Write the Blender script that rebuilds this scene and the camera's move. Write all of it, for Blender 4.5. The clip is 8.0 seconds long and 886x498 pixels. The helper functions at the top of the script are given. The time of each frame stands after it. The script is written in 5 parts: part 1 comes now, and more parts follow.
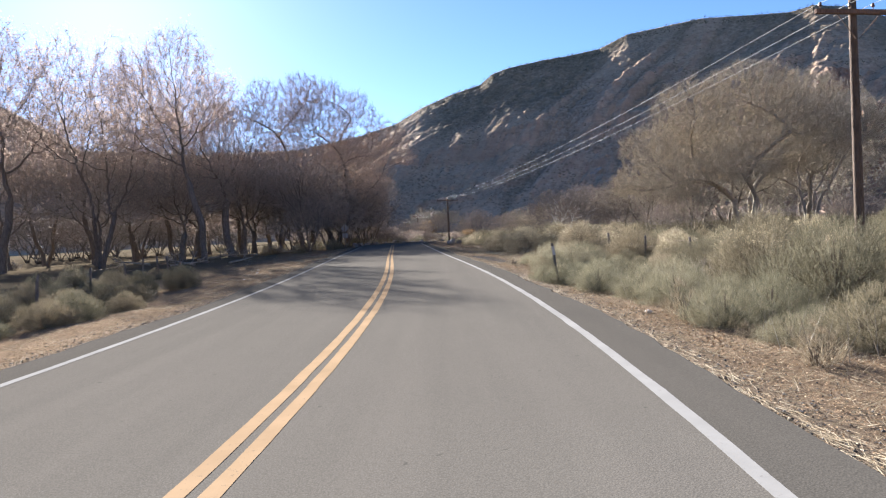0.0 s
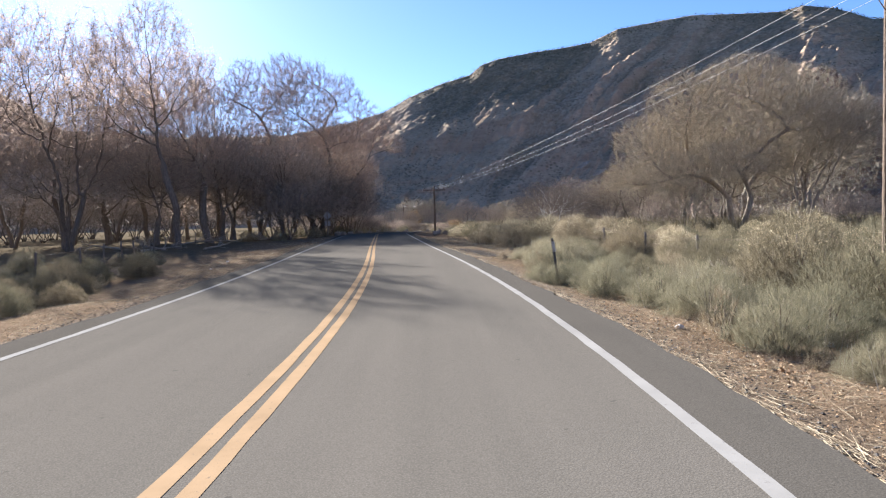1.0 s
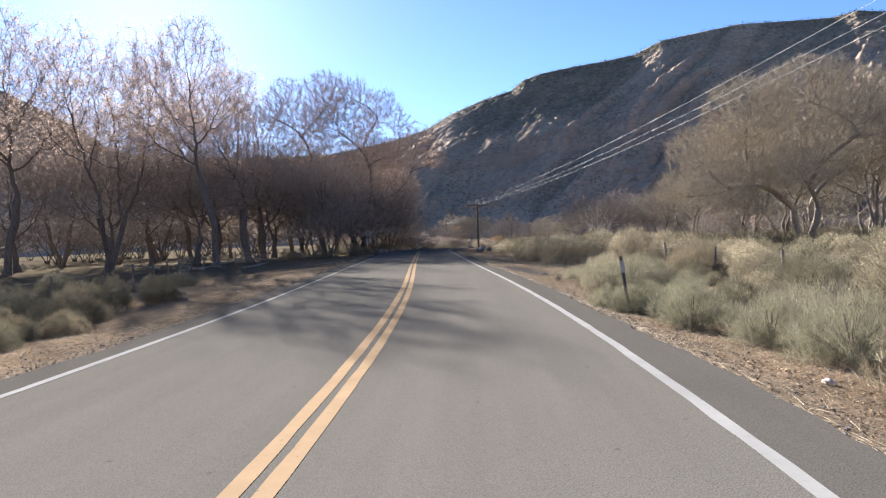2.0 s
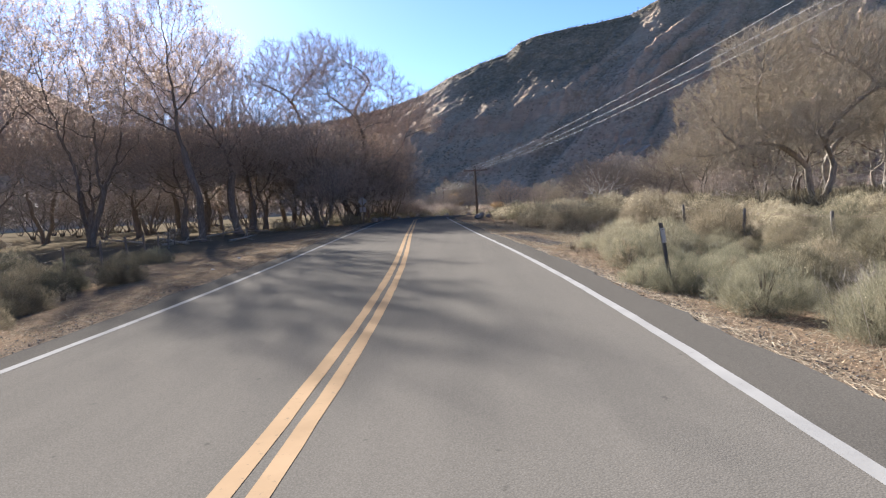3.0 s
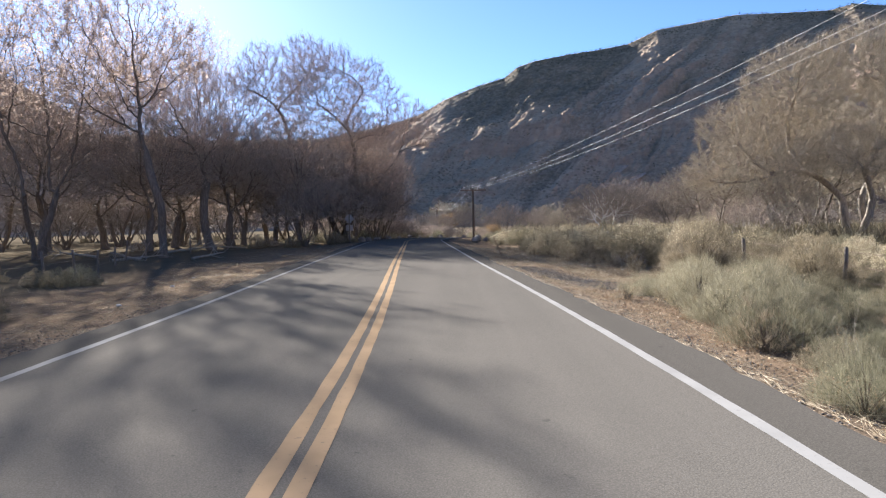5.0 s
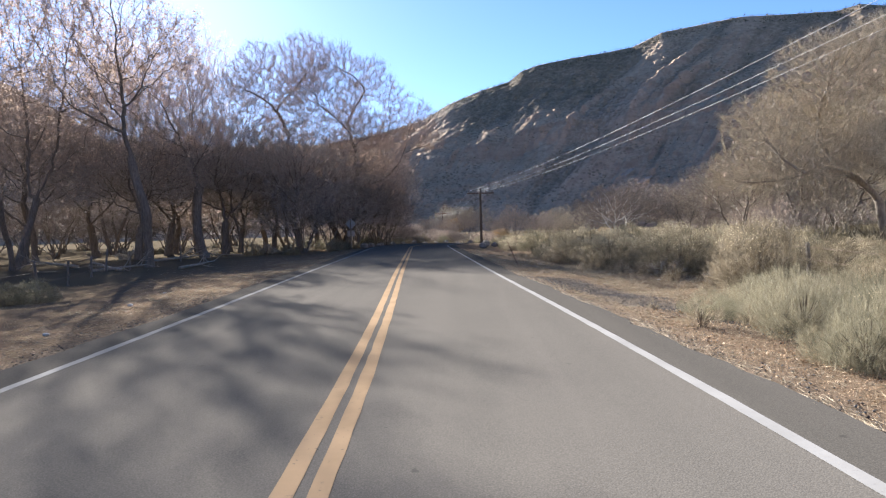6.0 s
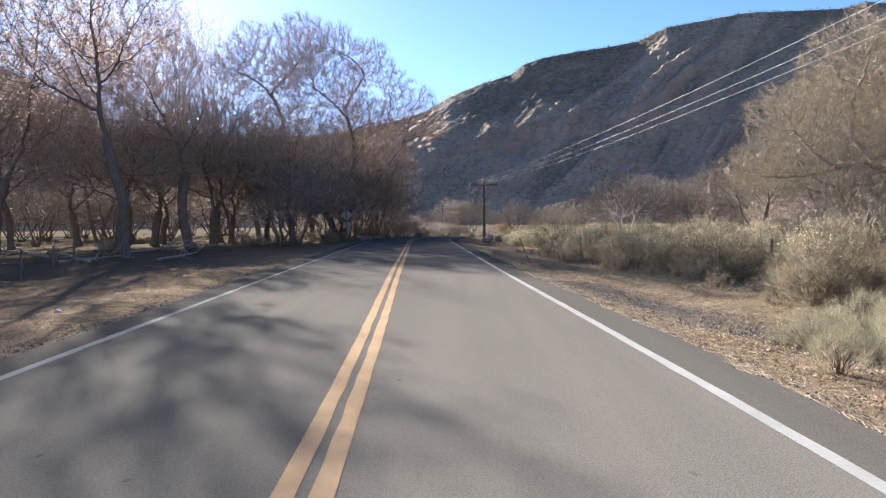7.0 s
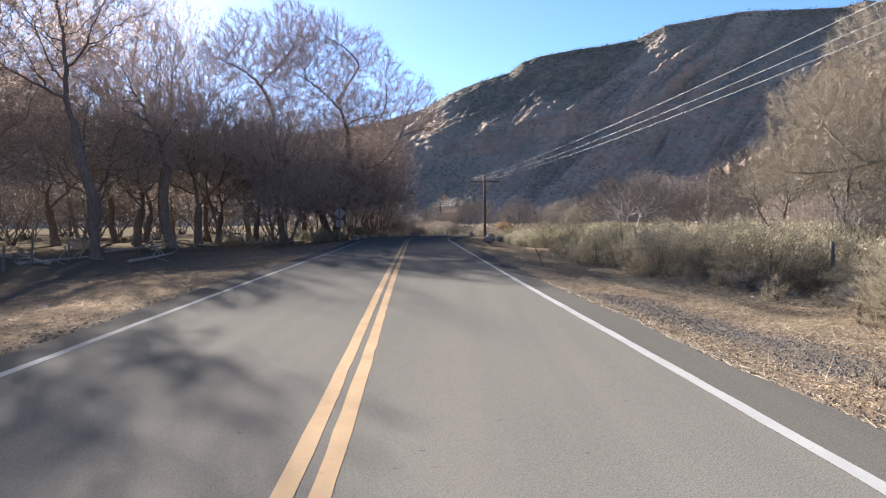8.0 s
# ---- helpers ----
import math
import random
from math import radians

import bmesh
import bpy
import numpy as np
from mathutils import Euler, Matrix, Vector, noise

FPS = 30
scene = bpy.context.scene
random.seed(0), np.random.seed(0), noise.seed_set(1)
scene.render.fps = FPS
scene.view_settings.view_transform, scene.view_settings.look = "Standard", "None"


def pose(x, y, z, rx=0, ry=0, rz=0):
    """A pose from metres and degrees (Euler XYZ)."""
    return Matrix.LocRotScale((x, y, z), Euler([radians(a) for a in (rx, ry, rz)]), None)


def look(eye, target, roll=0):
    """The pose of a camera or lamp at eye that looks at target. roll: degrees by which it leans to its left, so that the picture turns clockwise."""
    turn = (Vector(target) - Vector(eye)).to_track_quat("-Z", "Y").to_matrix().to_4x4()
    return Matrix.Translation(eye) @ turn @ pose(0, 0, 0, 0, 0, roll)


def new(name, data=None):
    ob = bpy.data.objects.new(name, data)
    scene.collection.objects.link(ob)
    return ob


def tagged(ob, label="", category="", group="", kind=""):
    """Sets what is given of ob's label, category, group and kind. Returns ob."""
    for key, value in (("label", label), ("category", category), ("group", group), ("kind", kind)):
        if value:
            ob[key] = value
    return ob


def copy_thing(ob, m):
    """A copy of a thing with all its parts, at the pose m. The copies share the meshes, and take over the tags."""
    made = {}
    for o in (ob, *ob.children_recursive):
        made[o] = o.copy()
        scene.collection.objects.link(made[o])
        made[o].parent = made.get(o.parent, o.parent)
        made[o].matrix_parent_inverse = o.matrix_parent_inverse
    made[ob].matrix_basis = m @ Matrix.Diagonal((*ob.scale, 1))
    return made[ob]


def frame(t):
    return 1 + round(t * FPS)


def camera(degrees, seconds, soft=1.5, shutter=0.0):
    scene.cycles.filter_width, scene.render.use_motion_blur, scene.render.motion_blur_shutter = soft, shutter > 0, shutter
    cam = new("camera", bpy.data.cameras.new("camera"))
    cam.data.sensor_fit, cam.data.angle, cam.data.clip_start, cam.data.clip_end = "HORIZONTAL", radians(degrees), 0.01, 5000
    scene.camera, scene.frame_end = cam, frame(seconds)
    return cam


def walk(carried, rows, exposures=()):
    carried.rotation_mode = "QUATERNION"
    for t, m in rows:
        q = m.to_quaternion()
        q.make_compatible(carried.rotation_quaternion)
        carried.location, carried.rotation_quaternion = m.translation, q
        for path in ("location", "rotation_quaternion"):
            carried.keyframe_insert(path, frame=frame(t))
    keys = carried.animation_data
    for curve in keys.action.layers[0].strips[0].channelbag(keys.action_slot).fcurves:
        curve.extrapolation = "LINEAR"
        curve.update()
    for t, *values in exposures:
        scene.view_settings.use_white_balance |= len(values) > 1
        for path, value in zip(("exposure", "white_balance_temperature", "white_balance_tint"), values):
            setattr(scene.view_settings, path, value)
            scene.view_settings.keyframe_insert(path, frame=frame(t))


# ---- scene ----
import collections

cam = camera(68.36, 8.0, soft=1.2)
# seconds, x, y, z, yaw to the left, pitch up, lean to the left
ROWS = [
    (0.0, 0.000, 0.000, 1.563, 0.00, -1.72, -3.05),
    (0.5, 0.020, 1.096, 1.562, -0.34, -2.02, -2.59),
    (1.0, -0.010, 2.237, 1.563, -1.27, -2.61, -1.61),
    (1.5, -0.029, 3.394, 1.576, 2.44, -1.62, -2.67),
    (1.7, -0.043, 3.885, 1.579, 2.59, -0.53, -2.07),
    (2.8, -0.124, 6.753, 1.542, 2.11, -3.87, -3.14),
    (3.0, -0.167, 7.336, 1.550, 2.41, -3.95, -3.34),
    (3.5, -0.275, 8.801, 1.577, 2.71, -4.11, -2.91),
    (4.0, -0.391, 10.309, 1.591, 4.55, -3.19, -2.71),
    (4.5, -0.493, 11.872, 1.592, 4.01, -3.00, -0.90),
    (5.0, -0.573, 13.438, 1.588, 1.58, -2.16, -1.22),
    (5.2, -0.609, 14.075, 1.585, 1.51, -1.69, -1.42),
    (6.3, -0.911, 17.861, 1.595, 2.18, -1.79, -1.52),
    (6.5, -0.971, 18.540, 1.600, 2.12, -2.12, -1.25),
    (7.0, -1.090, 20.247, 1.601, 1.96, -2.35, -0.70),
    (7.5, -1.231, 21.913, 1.604, 2.24, -2.31, -0.92),
    (8.0, -1.337, 23.584, 1.608, 1.72, -2.49, -0.57),
]
EXPOSURE = 2.56
walk(cam, [(t, pose(x, y, z, 90 + pitch, 0, yaw) @ pose(0, 0, 0, 0, 0, lean)) for t, x, y, z, yaw, pitch, lean in ROWS],
     exposures=[(0.0, EXPOSURE, 5800, 12), (4.5, EXPOSURE + 0.02, 5800, 12), (8.0, EXPOSURE + 0.15, 5800, 12)])

# ---------------------------------------------------------------- light
SUN_AZ, SUN_EL = -26.5, 22.5          # degrees: from +y towards +x, and above the horizon
world = bpy.data.worlds.new("sky")
scene.world = world
world.use_nodes = True
wn = world.node_tree.nodes
wl = world.node_tree.links
sky = wn.new("ShaderNodeTexSky")
sky.sky_type = "NISHITA"
sky.sun_disc = False
sky.sun_elevation = radians(SUN_EL)
sky.sun_rotation = radians(SUN_AZ)
sky.altitude, sky.air_density, sky.dust_density, sky.ozone_density = 1800, 0.75, 0.55, 3.6
background = wn["Background"]
background.inputs["Strength"].default_value = 0.040
wl.new(sky.outputs[0], background.inputs["Color"])
to_sun = Vector((math.sin(radians(SUN_AZ)) * math.cos(radians(SUN_EL)), math.cos(radians(SUN_AZ)) * math.cos(radians(SUN_EL)), math.sin(radians(SUN_EL))))
sun_data = bpy.data.lights.new("sun", "SUN")
sun_data.energy, sun_data.angle, sun_data.color = 5.0, radians(0.5), (1.0, 0.92, 0.80)
sun = new("sun", sun_data)
sun.matrix_world = look(to_sun * 200, (0, 0, 0))

# ---------------------------------------------------------------- materials


def material(name, rough=0.9, spec=0.3):
    m = bpy.data.materials.new(name)
    m.use_nodes = True
    b = m.node_tree.nodes["Principled BSDF"]
    b.inputs["Roughness"].default_value = rough
    b.inputs["Specular IOR Level"].default_value = spec
    return m, m.node_tree.nodes, m.node_tree.links, b


def noise_node(n, l, scale, detail=4.0, rough=0.6, coord=None):
    t = n.new("ShaderNodeTexNoise")
    t.inputs["Scale"].default_value, t.inputs["Detail"].default_value, t.inputs["Roughness"].default_value = scale, detail, rough
    if coord is not None:
        l.new(coord, t.inputs["Vector"])
    return t.outputs["Fac"]


def ramp(n, l, fac, stops):
    r = n.new("ShaderNodeValToRGB")
    e = r.color_ramp.elements
    while len(e) < len(stops):
        e.new(0.5)
    for k, (at, c) in enumerate(stops):
        e[k].position, e[k].color = at, (*c, 1)
    l.new(fac, r.inputs[0])
    return r.outputs["Color"]


def blend(n, l, fac, a, b, mode="MIX"):
    m = n.new("ShaderNodeMix")
    m.data_type, m.blend_type = "RGBA", mode
    for socket, value in ((m.inputs["Factor"], fac), (m.inputs["A"], a), (m.inputs["B"], b)):
        if isinstance(value, (int, float)):
            socket.default_value = value
        elif isinstance(value, tuple):
            socket.default_value = (*value, 1)
        else:
            l.new(value, socket)
    return m.outputs["Result"]


def bump(n, l, b, height, strength, distance):
    k = n.new("ShaderNodeBump")
    k.inputs["Strength"].default_value, k.inputs["Distance"].default_value = strength, distance
    l.new(height, k.inputs["Height"])
    l.new(k.outputs["Normal"], b.inputs["Normal"])


def position(n):
    return n.new("ShaderNodeNewGeometry").outputs["Position"]


def attribute(n, name):
    a = n.new("ShaderNodeAttribute")
    a.attribute_name = name
    return a.outputs["Fac"]


def island_random(n):
    return n.new("ShaderNodeNewGeometry").outputs["Random Per Island"]


def object_random(n):
    return n.new("ShaderNodeObjectInfo").outputs["Random"]


def simple(name, c0, c1, scale, rough=0.85, bumps=0.3, spec=0.3, distance=0.02):
    """Two colours mixed by grain at one scale and blotches at another."""
    m, n, l, b = material(name, rough, spec)
    p = n.new("ShaderNodeTexCoord").outputs["Object"]
    fine = noise_node(n, l, scale, 5, 0.65, p)
    broad = noise_node(n, l, scale / 9, 3, 0.5, p)
    col = blend(n, l, broad, c0, c1)
    col = blend(n, l, 0.45, col, ramp(n, l, fine, [(0.3, tuple(v * 0.6 for v in c0)), (0.7, tuple(min(1, v * 1.25) for v in c1))]))
    l.new(col, b.inputs["Base Color"])
    bump(n, l, b, fine, bumps, distance)
    return m


def pieces(name, stops, rough=0.8, spec=0.2, through_light=0.0, other=None):
    """For joined small pieces: each island takes its own tone, and each object a shift of it."""
    m, n, l, b = material(name, rough, spec)
    col = ramp(n, l, island_random(n), stops)
    if other:
        wave = n.new("ShaderNodeMath")
        wave.operation = "FRACT"
        times = n.new("ShaderNodeMath")
        times.operation = "MULTIPLY"
        times.inputs[1].default_value = 7.31
        l.new(object_random(n), times.inputs[0])
        l.new(times.outputs[0], wave.inputs[0])
        col = blend(n, l, wave.outputs[0], col, ramp(n, l, island_random(n), other))
    shift = n.new("ShaderNodeMapRange")
    shift.inputs["To Min"].default_value, shift.inputs["To Max"].default_value = 0.75, 1.2
    l.new(object_random(n), shift.inputs["Value"])
    hsv = n.new("ShaderNodeHueSaturation")
    l.new(col, hsv.inputs["Color"])
    l.new(shift.outputs[0], hsv.inputs["Value"])
    l.new(hsv.outputs[0], b.inputs["Base Color"])
    if through_light:
        t = n.new("ShaderNodeBsdfTranslucent")
        l.new(hsv.outputs[0], t.inputs["Color"])
        mix = n.new("ShaderNodeMixShader")
        mix.inputs[0].default_value = through_light
        l.new(b.outputs[0], mix.inputs[1])
        l.new(t.outputs[0], mix.inputs[2])
        l.new(mix.outputs[0], n["Material Output"].inputs["Surface"])
    return m


def asphalt_material(name="asphalt", tone=1.0):
    m, n, l, b = material(name, 1.0, 0.0)
    p = position(n)
    grain = noise_node(n, l, 90, 3, 0.7, p)
    patch = noise_node(n, l, 0.35, 4, 0.6, p)
    stretch = n.new("ShaderNodeMapping")
    stretch.inputs["Scale"].default_value = (1.6, 0.06, 1)
    l.new(p, stretch.inputs["Vector"])
    tracks = noise_node(n, l, 1.0, 3, 0.55, stretch.outputs[0])
    col = ramp(n, l, patch, [(0.3, (0.084, 0.077, 0.067)), (0.7, (0.115, 0.104, 0.089))])
    col = blend(n, l, 0.5, col, ramp(n, l, tracks, [(0.35, (0.077, 0.071, 0.061)), (0.65, (0.129, 0.115, 0.098))]))
    stones = n.new("ShaderNodeTexVoronoi")
    stones.inputs["Scale"].default_value = 70
    l.new(p, stones.inputs["Vector"])
    col = blend(n, l, 0.45, col, ramp(n, l, stones.outputs["Distance"], [(0.0, (0.195, 0.179, 0.158)), (0.35, (0.104, 0.095, 0.082)), (0.8, (0.057, 0.053, 0.046))]))
    col = blend(n, l, 0.35, col, ramp(n, l, grain, [(0.3, (0.051, 0.047, 0.042)), (0.75, (0.195, 0.175, 0.148))]))
    spots = noise_node(n, l, 7, 2, 0.5, p)
    col = blend(n, l, ramp(n, l, spots, [(0.72, (0, 0, 0)), (0.76, (0.6, 0.6, 0.6))]), col, (0.057, 0.053, 0.046))
    if tone != 1.0:
        col = blend(n, l, 1.0, col, (tone, tone, tone), "MULTIPLY")
    l.new(col, b.inputs["Base Color"])
    bump(n, l, b, stones.outputs["Distance"], 0.25, 0.005)
    return m


def paint_material(name, c, bare):
    m, n, l, b = material(name, 1.0, 0.0)
    p = position(n)
    wear = noise_node(n, l, 14, 6, 0.75, p)
    dirt = noise_node(n, l, 1.3, 4, 0.6, p)
    col = blend(n, l, ramp(n, l, dirt, [(0.35, (0.0, 0.0, 0.0)), (0.7, (0.5, 0.5, 0.5))]), c, tuple(v * 0.62 for v in c))
    col = blend(n, l, ramp(n, l, wear, [(0.60, (0, 0, 0)), (0.68, (0.85, 0.85, 0.85))]), col, bare)
    l.new(col, b.inputs["Base Color"])
    bump(n, l, b, wear, 0.3, 0.004)
    return m


def ground_material():
    m, n, l, b = material("soil", 1.0, 0.0)
    p = position(n)
    fine = noise_node(n, l, 55, 6, 0.8, p)
    mid = noise_node(n, l, 2.2, 5, 0.65, p)
    broad = noise_node(n, l, 0.12, 4, 0.6, p)
    field = ramp(n, l, broad, [(0.3, (0.058, 0.050, 0.035)), (0.7, (0.098, 0.083, 0.057))])
    litter = ramp(n, l, mid, [(0.25, (0.092, 0.067, 0.045)), (0.5, (0.152, 0.108, 0.071)), (0.75, (0.215, 0.152, 0.099))])
    gravel = ramp(n, l, fine, [(0.3, (0.048, 0.043, 0.037)), (0.7, (0.142, 0.127, 0.108))])
    col = blend(n, l, attribute(n, "litter"), field, litter)
    col = blend(n, l, attribute(n, "gravel"), col, gravel)
    col = blend(n, l, 0.25, col, ramp(n, l, fine, [(0.3, (0.075, 0.055, 0.038)), (0.52, (0.17, 0.127, 0.086)), (0.8, (0.33, 0.25, 0.165))]))
    l.new(col, b.inputs["Base Color"])
    lumpy = blend(n, l, 0.5, fine, noise_node(n, l, 9, 5, 0.7, p))
    bump(n, l, b, lumpy, 0.6, 0.06)
    return m


def mountain_material():
    m, n, l, b = material("mountain_rock", 1.0, 0.03)
    p = position(n)
    fine = noise_node(n, l, 0.20, 8, 0.75, p)
    mid = noise_node(n, l, 0.06, 6, 0.7, p)
    broad = noise_node(n, l, 0.013, 5, 0.62, p)
    strata = n.new("ShaderNodeMapping")
    strata.inputs["Scale"].default_value = (0.005, 0.005, 0.075)
    l.new(p, strata.inputs["Vector"])
    bands = noise_node(n, l, 1.0, 5, 0.65, strata.outputs[0])
    # scrubby slopes of brown soil
    soil = ramp(n, l, broad, [(0.36, (0.286, 0.221, 0.154)), (0.50, (0.395, 0.294, 0.204)), (0.64, (0.504, 0.367, 0.255))])
    soil = blend(n, l, 0.45, soil, ramp(n, l, fine, [(0.34, (0.130, 0.109, 0.072)), (0.50, (0.359, 0.269, 0.184)), (0.70, (0.560, 0.436, 0.312))]))
    # bedded rock where the slope is steep
    rock = ramp(n, l, bands, [(0.32, (0.224, 0.160, 0.114)), (0.48, (0.374, 0.260, 0.187)), (0.62, (0.286, 0.200, 0.143)), (0.75, (0.468, 0.354, 0.264))])
    rock = blend(n, l, 0.35, rock, ramp(n, l, mid, [(0.35, (0.130, 0.092, 0.066)), (0.65, (0.374, 0.267, 0.192))]))
    upright = n.new("ShaderNodeSeparateXYZ")
    l.new(n.new("ShaderNodeNewGeometry").outputs["Normal"], upright.inputs[0])
    steep = n.new("ShaderNodeMath")
    steep.operation = "MULTIPLY_ADD"
    steep.inputs[1].default_value = 0.22
    l.new(mid, steep.inputs[0])
    l.new(upright.outputs["Z"], steep.inputs[2])
    col = blend(n, l, ramp(n, l, steep.outputs[0], [(0.70, (0.85, 0.85, 0.85)), (0.88, (0, 0, 0))]), soil, rock)
    # dark scrub tone, which in the gullies also stands in for shade
    scrub_and_shade = ramp(n, l, fine, [(0.32, (0.095, 0.082, 0.056)), (0.50, (0.185, 0.150, 0.104)), (0.68, (0.30, 0.236, 0.168))])
    col = blend(n, l, blend(n, l, 1.0, ramp(n, l, mid, [(0.30, (0.3, 0.3, 0.3)), (0.55, (1, 1, 1))]), attribute(n, "scrub"), "MULTIPLY"), col, scrub_and_shade)
    # pale scree of the spurs' sunward flanks, with sunlight painted into its tone
    broken = ramp(n, l, mid, [(0.38, (0, 0, 0)), (0.56, (0.9, 0.9, 0.9))])
    scree = ramp(n, l, fine, [(0.3, (0.250, 0.173, 0.121)), (0.5, (0.437, 0.308, 0.220)), (0.72, (0.560, 0.461, 0.352))])
    col = blend(n, l, blend(n, l, 1.0, broken, attribute(n, "sunlit_scree"), "MULTIPLY"), col, scree)
    brush = n.new("ShaderNodeTexVoronoi")
    brush.inputs["Scale"].default_value = 0.22
    l.new(p, brush.inputs["Vector"])
    dots = ramp(n, l, brush.outputs["Distance"], [(0.18, (1, 1, 1)), (0.45, (0, 0, 0))])
    keep = ramp(n, l, noise_node(n, l, 0.016, 5, 0.6, p), [(0.42, (0, 0, 0)), (0.62, (0.85, 0.85, 0.85))])
    col = blend(n, l, blend(n, l, 1.0, dots, keep, "MULTIPLY"), col, (0.140, 0.118, 0.080))
    l.new(col, b.inputs["Base Color"])
    bump(n, l, b, mid, 1.0, 4.5)
    return m


def bark_material(name, c0, c1, scale=5.0):
    m, n, l, b = material(name, 0.9, 0.2)
    p = n.new("ShaderNodeTexCoord").outputs["Object"]
    s = n.new("ShaderNodeMapping")
    s.inputs["Scale"].default_value = (1, 1, 0.18)
    l.new(p, s.inputs["Vector"])
    furrow = noise_node(n, l, scale * 2.2, 6, 0.7, s.outputs[0])
    blot = noise_node(n, l, scale * 0.25, 3, 0.6, p)
    col = blend(n, l, blot, c0, c1)
    col = blend(n, l, 0.5, col, ramp(n, l, furrow, [(0.35, tuple(v * 0.4 for v in c0)), (0.65, tuple(v * 1.3 for v in c1))]))
    l.new(col, b.inputs["Base Color"])
    bump(n, l, b, furrow, 0.8, 0.05)
    return m


M_ASPHALT = asphalt_material()
M_SHOULDER = asphalt_material("shoulder_asphalt", 0.72)
M_YELLOW = paint_material("yellow_road_paint", (0.285, 0.200, 0.122), (0.12, 0.10, 0.08))
M_WHITE = paint_material("white_road_paint", (0.235, 0.226, 0.212), (0.14, 0.132, 0.124))
M_GROUND = ground_material()
M_MOUNTAIN = mountain_material()
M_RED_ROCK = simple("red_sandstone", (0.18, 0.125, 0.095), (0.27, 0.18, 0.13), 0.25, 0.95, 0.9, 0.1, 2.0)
M_LEDGE = simple("pale_ledge_rock", (0.24, 0.205, 0.175), (0.36, 0.315, 0.27), 0.3, 0.95, 0.8, 0.1, 1.0)
M_JUNIPER = pieces("juniper_green", [(0.0, (0.040, 0.042, 0.026)), (1.0, (0.085, 0.082, 0.052))], 0.95, 0.1)
M_BARK = bark_material("cottonwood_bark", (0.098, 0.080, 0.064), (0.165, 0.136, 0.110))
M_BARK_PALE = bark_material("pale_limb_bark", (0.19, 0.155, 0.12), (0.33, 0.28, 0.22))
M_BARK_WHITE = bark_material("chalky_bark", (0.40, 0.36, 0.31), (0.58, 0.54, 0.48))
# warmer copy of the twigs, making up in colour for glare on backlit crowns
M_TWIG_WARM = pieces("glare_warmed_twigs", [(0.0, (0.21, 0.155, 0.118)), (0.5, (0.32, 0.245, 0.192)), (1.0, (0.45, 0.36, 0.295))], 0.85, 0.1)
M_TWIG = pieces("brown_twigs", [(0.0, (0.165, 0.138, 0.114)), (0.5, (0.255, 0.217, 0.183)), (1.0, (0.37, 0.322, 0.276))], 0.85, 0.1)
M_TWIG_GOLD = pieces("straw_twigs", [(0.0, (0.215, 0.182, 0.136)), (0.5, (0.320, 0.275, 0.208)), (1.0, (0.45, 0.395, 0.305))], 0.85, 0.1)
M_LEAF_TAN = pieces("dry_tan_leaves", [(0.0, (0.25, 0.185, 0.140)), (0.5, (0.355, 0.272, 0.215)), (1.0, (0.46, 0.37, 0.305))], 0.8, 0.2, 0.5)
M_LEAF_GOLD = pieces("golden_leaves", [(0.0, (0.19, 0.125, 0.062)), (0.5, (0.26, 0.178, 0.09)), (1.0, (0.33, 0.245, 0.14))], 0.8, 0.2, 0.25)
M_SAGE = pieces("sagebrush_green", [(0.0, (0.103, 0.096, 0.062)), (0.5, (0.165, 0.153, 0.100)), (1.0, (0.244, 0.226, 0.155))], 0.95, 0.04, 0.28,
                [(0.0, (0.131, 0.106, 0.069)), (0.5, (0.209, 0.172, 0.113)), (1.0, (0.300, 0.252, 0.172))])
M_RABBIT = pieces("rabbitbrush_green", [(0.0, (0.100, 0.088, 0.056)), (0.5, (0.157, 0.139, 0.089)), (1.0, (0.232, 0.206, 0.140))], 0.95, 0.04, 0.40,
                  [(0.0, (0.132, 0.105, 0.070)), (0.5, (0.207, 0.169, 0.116)), (1.0, (0.293, 0.249, 0.180))])
M_RABBIT_PALE = pieces("rabbitbrush_straw", [(0.0, (0.143, 0.115, 0.076)), (0.5, (0.221, 0.185, 0.126)), (1.0, (0.321, 0.278, 0.201))], 0.95, 0.04, 0.5)
M_WISPY = pieces("wispy_olive", [(0.0, (0.108, 0.100, 0.064)), (0.5, (0.166, 0.155, 0.101)), (1.0, (0.240, 0.226, 0.154))], 0.95, 0.04, 0.34,
                 [(0.0, (0.159, 0.138, 0.091)), (0.5, (0.245, 0.216, 0.145)), (1.0, (0.346, 0.316, 0.221))])
M_FAR_BRUSH = pieces("far_brush_tan", [(0.0, (0.075, 0.064, 0.043)), (0.5, (0.125, 0.106, 0.070)), (1.0, (0.20, 0.172, 0.115))], 0.95, 0.04, 0.2)
M_GREY_STALK = pieces("dead_grey_stalks", [(0.0, (0.16, 0.135, 0.11)), (0.5, (0.28, 0.245, 0.20)), (1.0, (0.44, 0.40, 0.34))], 0.9, 0.1, 0.1)
M_SEED = pieces("cream_seed_heads", [(0.0, (0.31, 0.26, 0.16)), (0.5, (0.42, 0.36, 0.235)), (1.0, (0.54, 0.475, 0.33))], 0.9, 0.1, 0.3)
M_DRY = pieces("dry_grass", [(0.0, (0.165, 0.128, 0.082)), (0.5, (0.275, 0.222, 0.145)), (1.0, (0.43, 0.365, 0.255))], 0.85, 0.2, 0.2)
